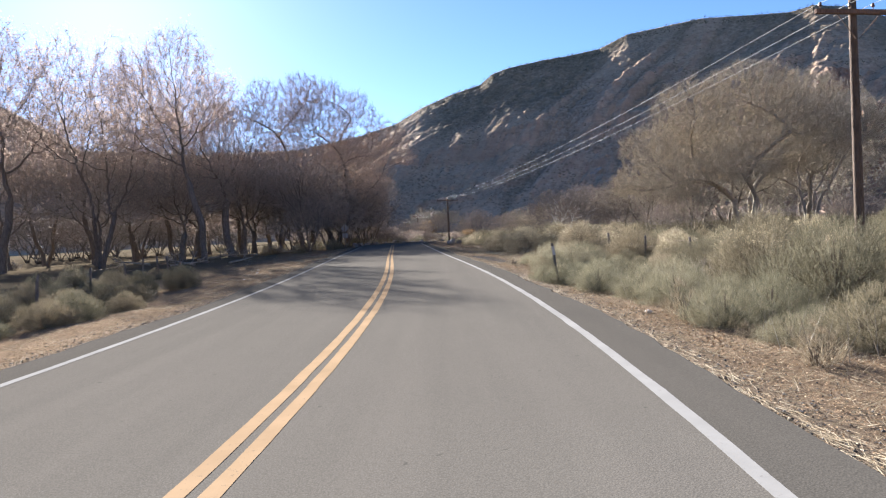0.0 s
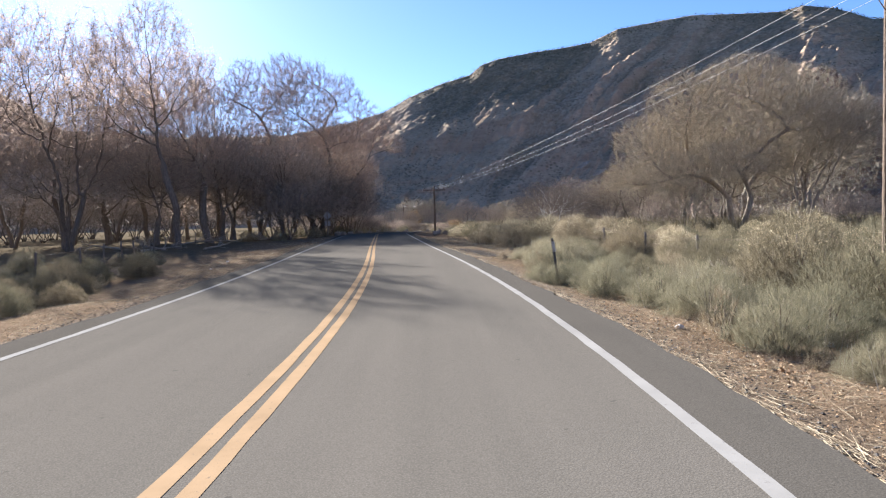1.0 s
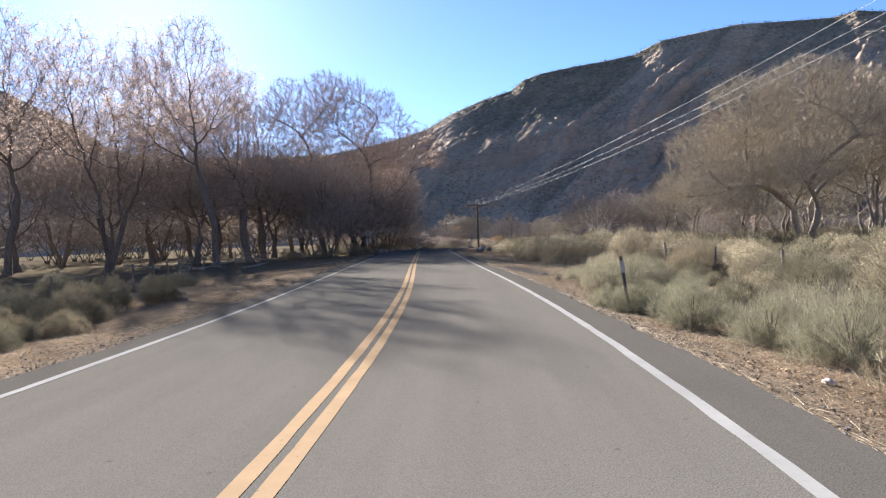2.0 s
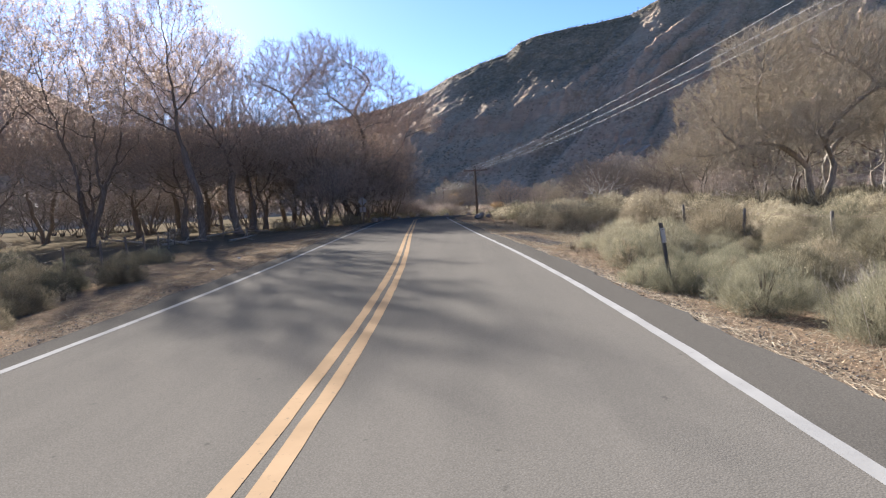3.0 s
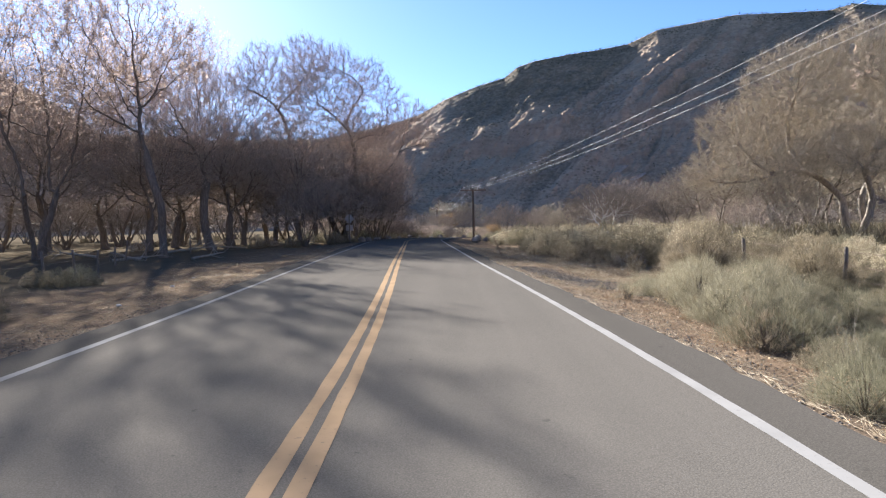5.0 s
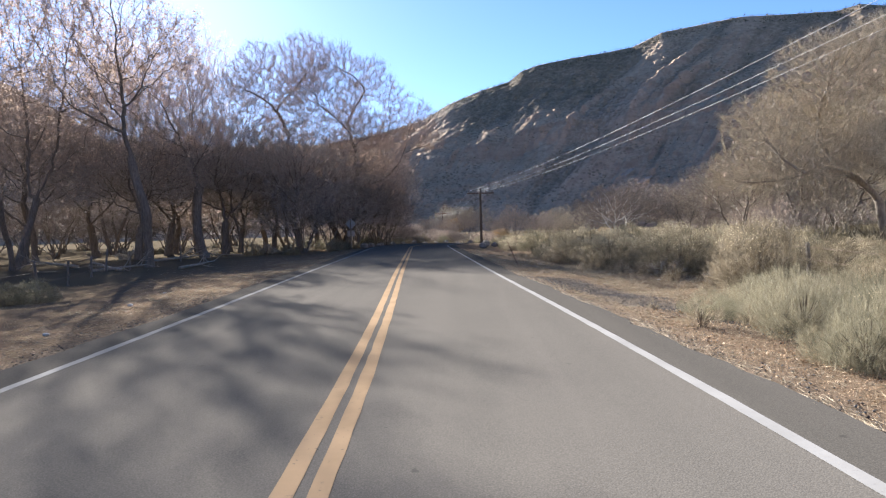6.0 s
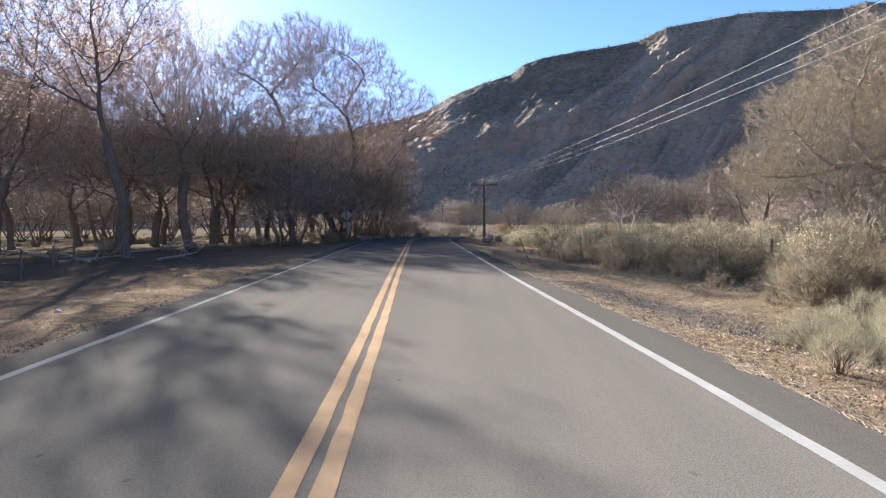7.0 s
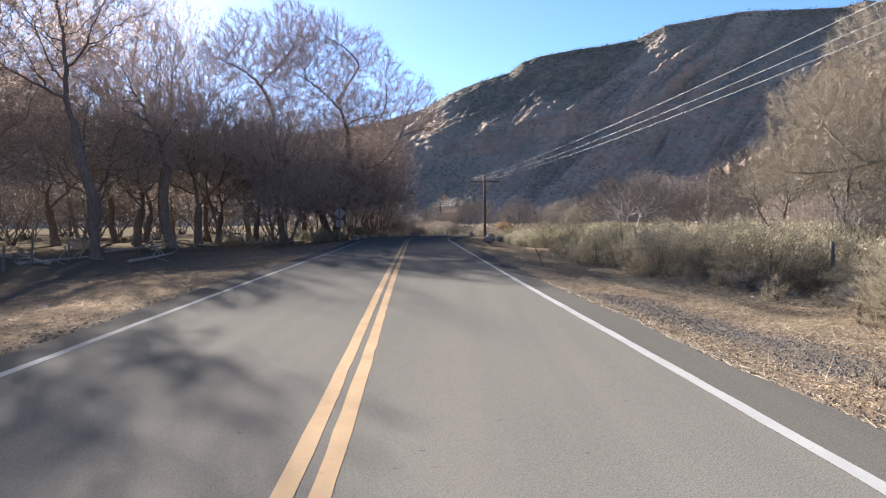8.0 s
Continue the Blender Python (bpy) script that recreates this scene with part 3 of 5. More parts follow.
def build_foothill():
    """A low rocky bluff before the mountain: a broken cliff above a short talus, its top rising away from the road."""
    a, r = np.meshgrid(np.concatenate([np.arange(18.2, 37, 0.09), np.arange(37.2, 62, 0.8)]), np.concatenate([np.arange(405, 452, 4.0), np.arange(452, 496, 1.1), np.arange(500, 575, 6.0)]))
    crest = np.interp(a - np.clip((r - 466) * 0.04, 0, 1.2), [18.2, 18.85, 19.05, 19.15, 20.4, 21.9, 23.9, 28, 34, 45, 62], [0.0, 5, 22, 33, 36.5, 41, 48, 58, 64, 58, 20])
    x, y = np.sin(np.radians(a)) * r, np.cos(np.radians(a)) * r
    h = np.empty(a.shape)
    for i in np.ndindex(h.shape):
        p = Vector((x[i] / 45, y[i] / 45, 4.2))
        along = Vector((a[i] * 1.1, 3.7, 1.2))
        edge = 474 + 9 * noise.noise(along) + 5 * noise.noise(along * 3.1)
        d = edge - r[i]
        if d > 0:
            k = 1 - 0.68 * min(1, d / 15) - 0.34 * min(1, max(0, d - 15) / 45)
        else:
            k = 1 + 0.03 * min(1, -d / 12) - 0.35 * max(0, -d - 25) / 75
        rock = noise.noise(p * 1.7) * 2.2 + noise.noise(p * 5) * 1.6 + noise.noise(p * 13) * 0.8
        step = noise.noise(along * 2.2) * 2.0 + noise.noise(along * 7) * 0.9
        h[i] = crest[i] * k + (rock + step) * min(1, crest[i] / 25) * min(1, max(0.0, k * 2.2))
    v = np.stack([x, y, h - 1.0], -1).reshape(-1, 3)
    i = np.arange(a.size).reshape(a.shape)
    f = np.stack([i[:-1, :-1], i[:-1, 1:], i[1:, 1:], i[1:, :-1]], -1).reshape(-1, 4)
    # darker than the mountain rock: sun on its faces is toned down by colour
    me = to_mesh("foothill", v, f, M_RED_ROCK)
    return tagged(new("foothill", me), "low ruddy rocky bluff with a broken sunlit crest", "hill", kind="structure")


build_foothill()


def build_junipers():
    rng = np.random.default_rng(11)
    ok = MOUNTAIN_V[np.hypot(MOUNTAIN_V[:, 0], MOUNTAIN_V[:, 1]) < 905]
    r = np.hypot(ok[:, 0], ok[:, 1])
    crest = ok[(r > 880)]
    slope = ok[(r > 560) & (r < 880)]
    a = crest[rng.integers(0, len(crest), 2600)] + rng.normal(0, 2.0, (2600, 3)) * np.array([1, 1, 0.1])
    b = slope[rng.integers(0, len(slope), 1500)] + rng.normal(0, 2.5, (1500, 3)) * np.array([1, 1, 0.1])
    c = np.concatenate([a, b])
    size = np.concatenate([rng.uniform(0.3, 0.85, len(a)), rng.uniform(0.3, 0.8, len(b))])
    v, f = lumps(np.repeat(c, 2, 0) + rng.normal(0, 0.9, (2 * len(c), 3)), np.repeat(size, 2), rng, 0.9)
    tagged(new("juniper_scrub", to_mesh("juniper_scrub", v, f, M_JUNIPER)), "small dark junipers dotting the mountainside and its crest", "scrub", kind="stuff")


build_junipers()


def rock_outcrop(az, r, wide, tall, z0, seed, label, roll=0, mat=None):
    """A broken sandstone face: a stack of jutting ledges in one sheet with depth."""
    rng = np.random.default_rng(seed)
    nu, nv = 46, 26
    u, v = np.meshgrid(np.linspace(-1, 1, nu), np.linspace(0, 1, nv))
    depth = np.empty(u.shape)
    for i in np.ndindex(u.shape):
        p = Vector((u[i] * 3 + seed, v[i] * 2.4, 0.5))
        depth[i] = 0.30 * noise.noise(p) + 0.16 * noise.noise(p * 2.7) + 0.10 * math.floor(4 * (v[i] + 0.2 * noise.noise(p * 1.5))) / 4
    crest = 1 - 0.6 * np.abs(u) ** 2.5 + 0.06 * np.sin(u * 7 + seed) + 0.03 * np.sin(u * 19)
    x = u * wide / 2
    y = depth * tall * 0.9 + (v ** 1.5) * tall * 0.7 - (1 - np.abs(u)) ** 0.5 * tall * 0.4
    z = (v * 1.6 - 0.6) * tall * crest
    back_x, back_y, back_z = x[-1:], y[-1:] + tall * 1.5, z[-1:] - tall * 0.3
    x, y, z = np.vstack([x, back_x]), np.vstack([y, back_y]), np.vstack([z, back_z])
    i = np.arange(nu * (nv + 1)).reshape(nv + 1, nu)
    f = np.stack([i[:-1, :-1], i[:-1, 1:], i[1:, 1:], i[1:, :-1]], -1).reshape(-1, 4)
    ob = new("rock_outcrop", to_mesh("rock_outcrop", np.stack([x, y, z], -1).reshape(-1, 3), f, mat or M_RED_ROCK))
    a = radians(az)
    ob.matrix_world = pose(math.sin(a) * r, math.cos(a) * r, z0, 0, 0, -az) @ pose(0, 0, 0, 0, roll, 0)
    return tagged(ob, label, "rock outcrop")


def on_slope(az, r):
    return float(mountain_height(np.array([[az]]), np.array([[r]]))[0][0, 0])


def radius_at(az, el):
    """How far along a bearing the slope reaches an elevation seen from the road."""
    return next(r for r in np.arange(400, 900, 3.0) if on_slope(az, r) > r * math.tan(radians(el)))


for az, el, wide, tall, seed, roll, mat, label in (
        (31.2, 9.3, 36, 15, 3, 0, M_RED_ROCK, "ruddy sandstone crag jutting from the hillside"),
        (13.4, 4.2, 17, 2.4, 5, -32, M_LEDGE, "pale slanting rock ledge low on the mountainside"),
        (14.7, 3.6, 18, 2.2, 6, -28, M_LEDGE, "pale slanting rock ledge low on the mountainside"),
        (11.7, 2.6, 12, 1.8, 7, -15, M_LEDGE, "pale slanting rock ledge low on the mountainside"),
        (22.2, 4.6, 10, 8, 8, 0, M_RED_ROCK, "ruddy rock pillar at the foot of the mountain")):
    r = radius_at(az, el)
    rock_outcrop(az, r - tall * 0.4, wide, tall, on_slope(az, r), seed, label, roll, mat)

# ---------------------------------------------------------------- trees


def spawn(lines, radii, m, t0, angle, frac, k, rng, lift, wobble, end, thin=0.02):
    """m branches from each of the lines."""
    n, kk, _ = lines.shape
    t = t0 + (1 - t0) * ((np.arange(m)[None] + rng.uniform(0.1, 1, (n, m))) / m) ** 0.75
    at = np.clip(t * (kk - 1), 0, kk - 1.001)
    i = at.astype(int)
    w = (at - i)[..., None]
    rows = np.arange(n)[:, None]
    base = lines[rows, i] * (1 - w) + lines[rows, i + 1] * w
    tang = unit(lines[rows, i + 1] - lines[rows, i])
    r0 = (radii[rows, i] * (1 - w[..., 0]) + radii[rows, i + 1] * w[..., 0])
    size = np.linalg.norm(np.diff(lines, axis=1), axis=2).sum(1)[:, None]
    a = np.radians(rng.uniform(angle[0], angle[1], (n, m)))[..., None]
    d = np.cos(a) * tang + np.sin(a) * unit(np.cross(tang, rng.normal(size=(n, m, 3))))
    d[..., 2] += lift
    d = unit(d).reshape(-1, 3)
    length = (size * frac * (1.1 - 0.4 * t) * rng.uniform(0.65, 1.2, (n, m))).reshape(-1)
    p = base.reshape(-1, 3)
    pts = [p]
    for _ in range(k - 1):
        d = unit(d + rng.normal(0, wobble, d.shape) + np.array([0, 0, lift * 0.35]))
        p = p + d * (length / (k - 1))[:, None]
        pts.append(p)
    rad = np.minimum(r0 * 0.72, thin * (0.6 + length.reshape(n, m))).reshape(-1, 1) * np.linspace(1, end, k)[None] ** 0.9
    return np.stack(pts, 1), np.maximum(rad, 0.004)


def crown_space(rng, height, radius, base, lobes, n):
    """Points through the rounded lobes of a crown: the air that its twigs will grow into."""
    if not isinstance(lobes, int):
        rows = np.array(lobes, float)
        bulk = rows[:, 3] ** 2 * rows[:, 4]
        pick = rng.choice(len(rows), n, p=bulk ** 0.8 / (bulk ** 0.8).sum())
        d = unit(rng.normal(size=(n, 3)))
        return rows[pick, :3] + d * rows[pick][:, [3, 3, 4]] * (rng.uniform(0, 1, n) ** 0.42)[:, None]
    i = np.arange(lobes)
    f = np.sqrt((i + 0.5) / lobes)
    a = i * 2.39996 + rng.uniform(-0.35, 0.35, lobes)
    tall = height * (1 - base)
    centre = np.stack([np.cos(a) * f * radius * 0.70, np.sin(a) * f * radius * 0.70, height * base + tall * (0.16 + 0.58 * np.sqrt(1 - 0.82 * f ** 2) * rng.uniform(0.82, 1.06, lobes))], 1)
    size = np.stack([radius * rng.uniform(0.30, 0.46, lobes)] * 2 + [tall * rng.uniform(0.20, 0.30, lobes)], 1)
    pick = rng.integers(0, lobes, n)
    d = unit(rng.normal(size=(n, 3)))
    return centre[pick] + d * size[pick] * (rng.uniform(0, 1, n) ** 0.42)[:, None]


def grow(nodes, parents, air, step, kill, rng, rounds=110):
    """Branches grow step by step towards the nearest free air, and fork where it lies on two sides."""
    nodes, parents = list(nodes), list(parents)
    at = np.array(nodes)
    near = np.full(len(air), 1e9)
    who = np.zeros(len(air), int)
    fresh = np.arange(len(at))
    children = collections.Counter()
    for _ in range(rounds):
        young = at[fresh]
        dist = np.sqrt(np.maximum((air ** 2).sum(1)[:, None] + (young ** 2).sum(1)[None] - 2 * air @ young.T, 0))
        k = dist.argmin(1)
        better = dist[np.arange(len(air)), k] < near
        near[better], who[better] = dist[np.arange(len(air)), k][better], fresh[k[better]]
        keep = near > kill
        air, near, who = air[keep], near[keep], who[keep]
        if not len(air):
            break
        pull = np.zeros((len(at), 3))
        np.add.at(pull, who, unit(air - at[who]))
        grown = [g for g in np.unique(who) if children[g] < 3]
        if not grown:
            break
        tips = at[grown] + unit(unit(pull[grown]) + rng.normal(0, 0.22, (len(grown), 3)) + np.array([0, 0, 0.06])) * step
        for g in grown:
            children[g] += 1
        fresh = np.arange(len(at), len(at) + len(grown))
        at = np.concatenate([at, tips])
        parents += grown
    return at, np.array(parents)


def add_limbs(nodes, parents, lobes, step, rng):
    """Great limbs that sweep from the fork of the trunk into the heart of each lobe of the crown."""
    nodes, parents = list(nodes), list(parents)
    fork = nodes[-1]
    for row in sorted(lobes, key=lambda q: math.dist(q[:3], fork)):
        heart = np.array(row[:3]) - np.array([0, 0, 0.30 * row[4]])
        at = np.array(nodes)
        cost = np.linalg.norm(at - heart, axis=1) + 3.0 * np.maximum(0, at[:, 2] - heart[2] + 1.2) + 3.0 * np.maximum(0, fork[2] * 0.55 - at[:, 2])
        g = int(cost.argmin())
        a = at[g]
        far = float(np.linalg.norm(heart - a))
        lead = unit(unit(a - at[max(parents[g], 0)] + np.array([0, 0, 1e-6])) * 0.7 + unit(heart - a))
        bend = a + lead * far * 0.5 + rng.normal(0, 0.05, 3) * far
        count = max(2, int(far / step))
        for k in range(1, count + 1):
            t = k / count
            nodes.append((1 - t) ** 2 * a + 2 * t * (1 - t) * bend + t * t * heart + rng.normal(0, 0.07, 3) * step)
            parents.append(g if k == 1 else len(nodes) - 2)
    return nodes, parents


def tree_meshes(seed, height, radius, base=0.25, lobes=14, air=2200, stems=1, sprays=4, fine=1.0, reach=1.0, leaves=0, leaf_mat=None, twig_mat=None, bark=None, lean=(0, 0), leaf_size=0.09, stout=1.0, grain=1.0, fuzz=0.6, limbs=False):
    """The meshes of a bare tree: trunk with boughs, crown of fine twigs, and any leaves that still hang."""
    rng = np.random.default_rng(seed)
    step = 0.034 * height ** 0.85 * grain
    nodes, parents = [], []
    for s in range(stems):
        d = np.array([rng.normal(0, 0.08), rng.normal(0, 0.08), 1.0])
        if stems > 1:
            a = s * 2 * np.pi / stems + rng.uniform(-0.4, 0.4)
            d = d + np.array([np.cos(a), np.sin(a), 0]) * 0.5
        d = d + np.array([lean[0], lean[1], 0])
        p = np.array([0.0, 0.0, -0.25])
        for k in range(max(4, int(height * (base + 0.06) / step) + 2)):
            nodes.append(p)
            parents.append(len(nodes) - 2 if k else -1)
            d = unit(d + rng.normal(0, 0.10, 3) + np.array([0, 0, 0.08]))
            p = p + d * step
    bole = len(nodes)
    if limbs:
        nodes, parents = add_limbs(nodes, parents, lobes, step, rng)
    space = crown_space(rng, height, radius, base, lobes, air)
    if isinstance(lobes, int):
        space[:, :2] += np.array(lean) * (space[:, 2:3] * 0.75)
    at, parents = grow(nodes, parents, space, step, step * 1.5, rng)
    n = len(at)
    load = np.zeros(n)
    child = np.zeros(n, int)
    np.add.at(child, parents[parents >= 0], 1)
    load[child == 0] = 1
    for k in range(n - 1, -1, -1):
        if parents[k] >= 0:
            load[parents[k]] += load[k]
    r = 0.0058 * height ** 0.12 * np.maximum(load, 1) ** (1 / 2.2)
    r[:bole] *= np.where(at[:bole, 2] < 0.4, 2.1, 1.7) * stout
    edge = np.nonzero(parents >= 0)[0]
    pairs = np.stack([at[parents[edge]], at[edge] + (at[edge] - at[parents[edge]]) * 0.12], 1)
    widths = np.stack([np.minimum(r[parents[edge]], r[edge] * 1.5), r[edge]], 1)
    thick, mid, thin = load[edge] > 40, (load[edge] > 7) & (load[edge] <= 40), load[edge] <= 7
    wood = join(tubes(pairs[thick], widths[thick], 9), tubes(pairs[mid], widths[mid], 5))
    v3, f3 = tubes(pairs[thin], widths[thin], 3)
    fine_nodes = edge[load[edge] <= 5]
    start = np.repeat(fine_nodes, sprays)
    way = unit(at[start] - at[parents[start]])
    out = unit(at[start] - np.array([0, 0, height * base * 0.8]))
    way = unit(way * 0.7 + out * 0.5 + rng.normal(0, fuzz, (len(start), 3)) + np.array([0, 0, 0.12]))
    p0 = at[start] - (at[start] - at[parents[start]]) * rng.uniform(0, 1, (len(start), 1))
    p1 = p0 + way * (rng.uniform(0.45, 1.25, len(start)) * step / grain * 1.9 * reach)[:, None]
    l4 = np.stack([p0, p1], 1)
    v4, f4 = twig_spikes(l4, np.full((len(l4), 1), 0.0068 * fine))
    scale = height / np.percentile(p1[:, 2], 99)
    made_meshes = {"trunk": to_mesh("trunk", wood[0] * scale, wood[1], bark or M_BARK, True),
                   "crown": to_mesh("crown", np.concatenate([v3, v4]) * scale, [f3, f4 + len(v3)], twig_mat or M_TWIG)}
    if leaves:
        c = p1[rng.integers(0, len(p1), leaves)] + rng.normal(0, 0.10, (leaves, 3))
        v, f = flakes(c * scale, rng.uniform(0.6, 1.3, leaves) * leaf_size, rng)
        made_meshes["leaves"] = to_mesh("leaves", v, f, leaf_mat)
    return made_meshes


def make_tree(name, meshes):
    top = new(name)
    for key in meshes:
        ob = part(key, meshes[key], top)
        if key != "trunk":
            ob["kind"] = "stuff"
    return top


# crowns as rounded lobes: x, y, height, half width, half height
GREAT_LOBES = ((-3.5, 0, 20.2, 4.0, 3.4), (-8.0, -1, 17.4, 3.6, 3.2), (2.7, 1, 18.2, 3.4, 3.0), (7.6, 4, 14.6, 3.0, 2.3), (5.0, 2, 13.0, 3.2, 2.4), (-1.5, -3, 16.2, 4.6, 3.4),
               (-6.2, 2, 13.4, 4.2, 3.0), (1.9, -2, 12.2, 4.2, 3.0), (4.4, 0, 8.2, 3.6, 2.8), (-1.5, 1, 9.0, 4.4, 3.0), (-5.5, -3, 9.2, 3.6, 2.6), (9.4, 5, 12.2, 2.2, 1.6), (-10.6, 0, 18.6, 2.6, 2.4), (0.2, -1, 20.2, 2.2, 2.2), (5.2, 2, 16.6, 2.4, 2.0), (-5.8, 3, 18.6, 2.8, 2.6), (7.0, 3, 12.6, 2.4, 1.8), (0.6, 2, 15.0, 3.0, 2.4), (-9.0, 1, 20.9, 2.8, 2.5), (-3.4, 1.5, 20.6, 2.6, 2.4))
FORKED_LOBES = ((-6.6, 0, 15.4, 2.6, 2.4), (-1.0, 0.5, 15.4, 2.2, 2.4), (-3.8, -0.6, 13.2, 2.6, 2.2), (-9.4, 0.4, 13.0, 2.4, 1.9), (-4.0, 1.2, 10.0, 2.8, 1.8), (0.8, -0.5, 10.6, 2.2, 1.8))
TALL_LOBES = ((-1.2, 0, 18.4, 3.0, 2.6), (-5.4, 0.5, 16.4, 3.2, 2.8), (1.8, -0.5, 14.2, 2.6, 2.4), (-1.5, 1.5, 13.8, 3.8, 3.0), (-4.8, -1, 11.2, 3.6, 2.6))
DOME_LOBES = ((0.5, 0, 12.4, 4.4, 2.8), (-4.6, -1, 11.0, 3.8, 2.8), (5.4, 1, 11.6, 4.0, 2.9), (-8.0, 0, 7.8, 3.2, 2.5), (-3.5, 3, 8.8, 4.2, 2.8), (2.5, -3, 9.2, 4.2, 2.8), (8.2, -1, 9.0, 3.4, 2.6), (-6.8, -2, 5.2, 3.0, 1.9), (-2.0, -3.5, 6.0, 3.6, 2.0), (5.5, 3, 7.0, 3.8, 2.3), (-9.6, 1, 5.0, 2.2, 1.6))
PROTOTYPES = {
    "great": (tree_meshes(41, 23.5, 11, 0.26, GREAT_LOBES, 25000, 2, 8, fine=1.1, reach=1.15, grain=0.72, fuzz=0.6, limbs=True, twig_mat=M_TWIG_WARM), 23.5),
    "forked": (tree_meshes(42, 18, 7, 0.30, FORKED_LOBES, 4000, 1, 8, fine=1.2, reach=1.2, lean=(-0.36, 0), grain=0.7, stout=1.5, twig_mat=M_TWIG_WARM), 18),
    "tall_leafy": (tree_meshes(43, 21, 7, 0.30, TALL_LOBES, 4500, 1, 5, fine=1.2, stout=1.1, grain=0.8, twig_mat=M_TWIG_WARM, leaves=8000, leaf_mat=M_LEAF_TAN, leaf_size=0.078), 21),
    # dome has pale bark: sunlit highlights put into the colour of its limbs
    "dome": (tree_meshes(44, 15.2, 10.5, 0.16, DOME_LOBES, 15000, 4, 9, fine=0.95, reach=1.2, grain=0.68, limbs=True, twig_mat=M_TWIG_GOLD, bark=M_BARK_PALE, stout=0.75), 15.2),
    "pale_limbed": (tree_meshes(45, 8.5, 7.0, 0.10, 16, 2600, 3, 6, fine=1.9, bark=M_BARK_WHITE), 8.5),
    "brown_round": (tree_meshes(46, 6, 3.6, 0.05, 13, 1500, 4, 6, fine=1.9, reach=0.9), 6),
    "broad": (tree_meshes(21, 20, 9.0, 0.24, 17, 7500, 1, 5, fine=1.05, twig_mat=M_TWIG_WARM), 20),
    "broad_b": (tree_meshes(22, 20, 8.5, 0.18, 16, 6500, 2, 5, fine=1.1, twig_mat=M_TWIG_WARM), 20),
    "sparse": (tree_meshes(33, 18, 6.0, 0.30, 10, 3000, 1, 5, fine=1.3, twig_mat=M_TWIG_WARM), 18),
    "leafy": (tree_meshes(23, 19, 7.5, 0.22, 14, 4000, 1, 3, fine=1.1, leaves=16000, leaf_mat=M_LEAF_TAN, leaf_size=0.065, twig_mat=M_TWIG_WARM), 19),
    "leafy_b": (tree_meshes(24, 19, 7.5, 0.18, 14, 4000, 2, 3, fine=1.1, leaves=16000, leaf_mat=M_LEAF_TAN, leaf_size=0.065, twig_mat=M_TWIG_WARM), 19),
    "golden": (tree_meshes(25, 15, 7.5, 0.12, 15, 5200, 2, 5, fine=1.55, twig_mat=M_TWIG_GOLD, bark=M_BARK_PALE), 15),
    "golden_b": (tree_meshes(26, 15, 7.5, 0.10, 15, 5200, 3, 5, fine=1.55, twig_mat=M_TWIG_GOLD, bark=M_BARK), 15),
    "leaning": (tree_meshes(27, 13, 5.5, 0.26, 10, 3000, 3, 6, fine=1.3, twig_mat=M_TWIG_GOLD, bark=M_BARK_PALE, lean=(0.5, 0)), 13),
    "thicket": (tree_meshes(28, 8, 4.4, 0.0, 13, 1050, 6, 4, fine=2.3), 8),
    # most of these translucent leaves are added to brighten the dark backlit thicket
    "thicket_b": (tree_meshes(29, 8, 4.6, 0.0, 12, 1050, 6, 4, fine=2.3, leaves=5200, leaf_mat=M_LEAF_TAN, leaf_size=0.062), 8),
    "thicket_far": (tree_meshes(38, 8, 4.5, 0.0, 12, 600, 5, 4, fine=3.0), 8),
    # leaves of the next two crowns are added to lift the dark understory
    "bushy": (tree_meshes(35, 13, 6.5, 0.04, 15, 3800, 4, 5, fine=1.9, leaves=6500, leaf_mat=M_LEAF_TAN, leaf_size=0.055), 13),
    "low_crown": (tree_meshes(36, 13, 6.5, 0.16, 15, 3600, 1, 5, fine=1.9, stout=1.15, leaves=6500, leaf_mat=M_LEAF_TAN, leaf_size=0.055), 13),
    "small": (tree_meshes(30, 7, 3.6, 0.0, 11, 1150, 4, 6, fine=2.4, twig_mat=M_TWIG_GOLD, bark=M_BARK_PALE), 7),
    "gold_leaved": (tree_meshes(31, 5, 2.2, 0.1, 7, 260, 3, 3, leaves=3200, leaf_mat=M_LEAF_GOLD, leaf_size=0.10), 5),
}
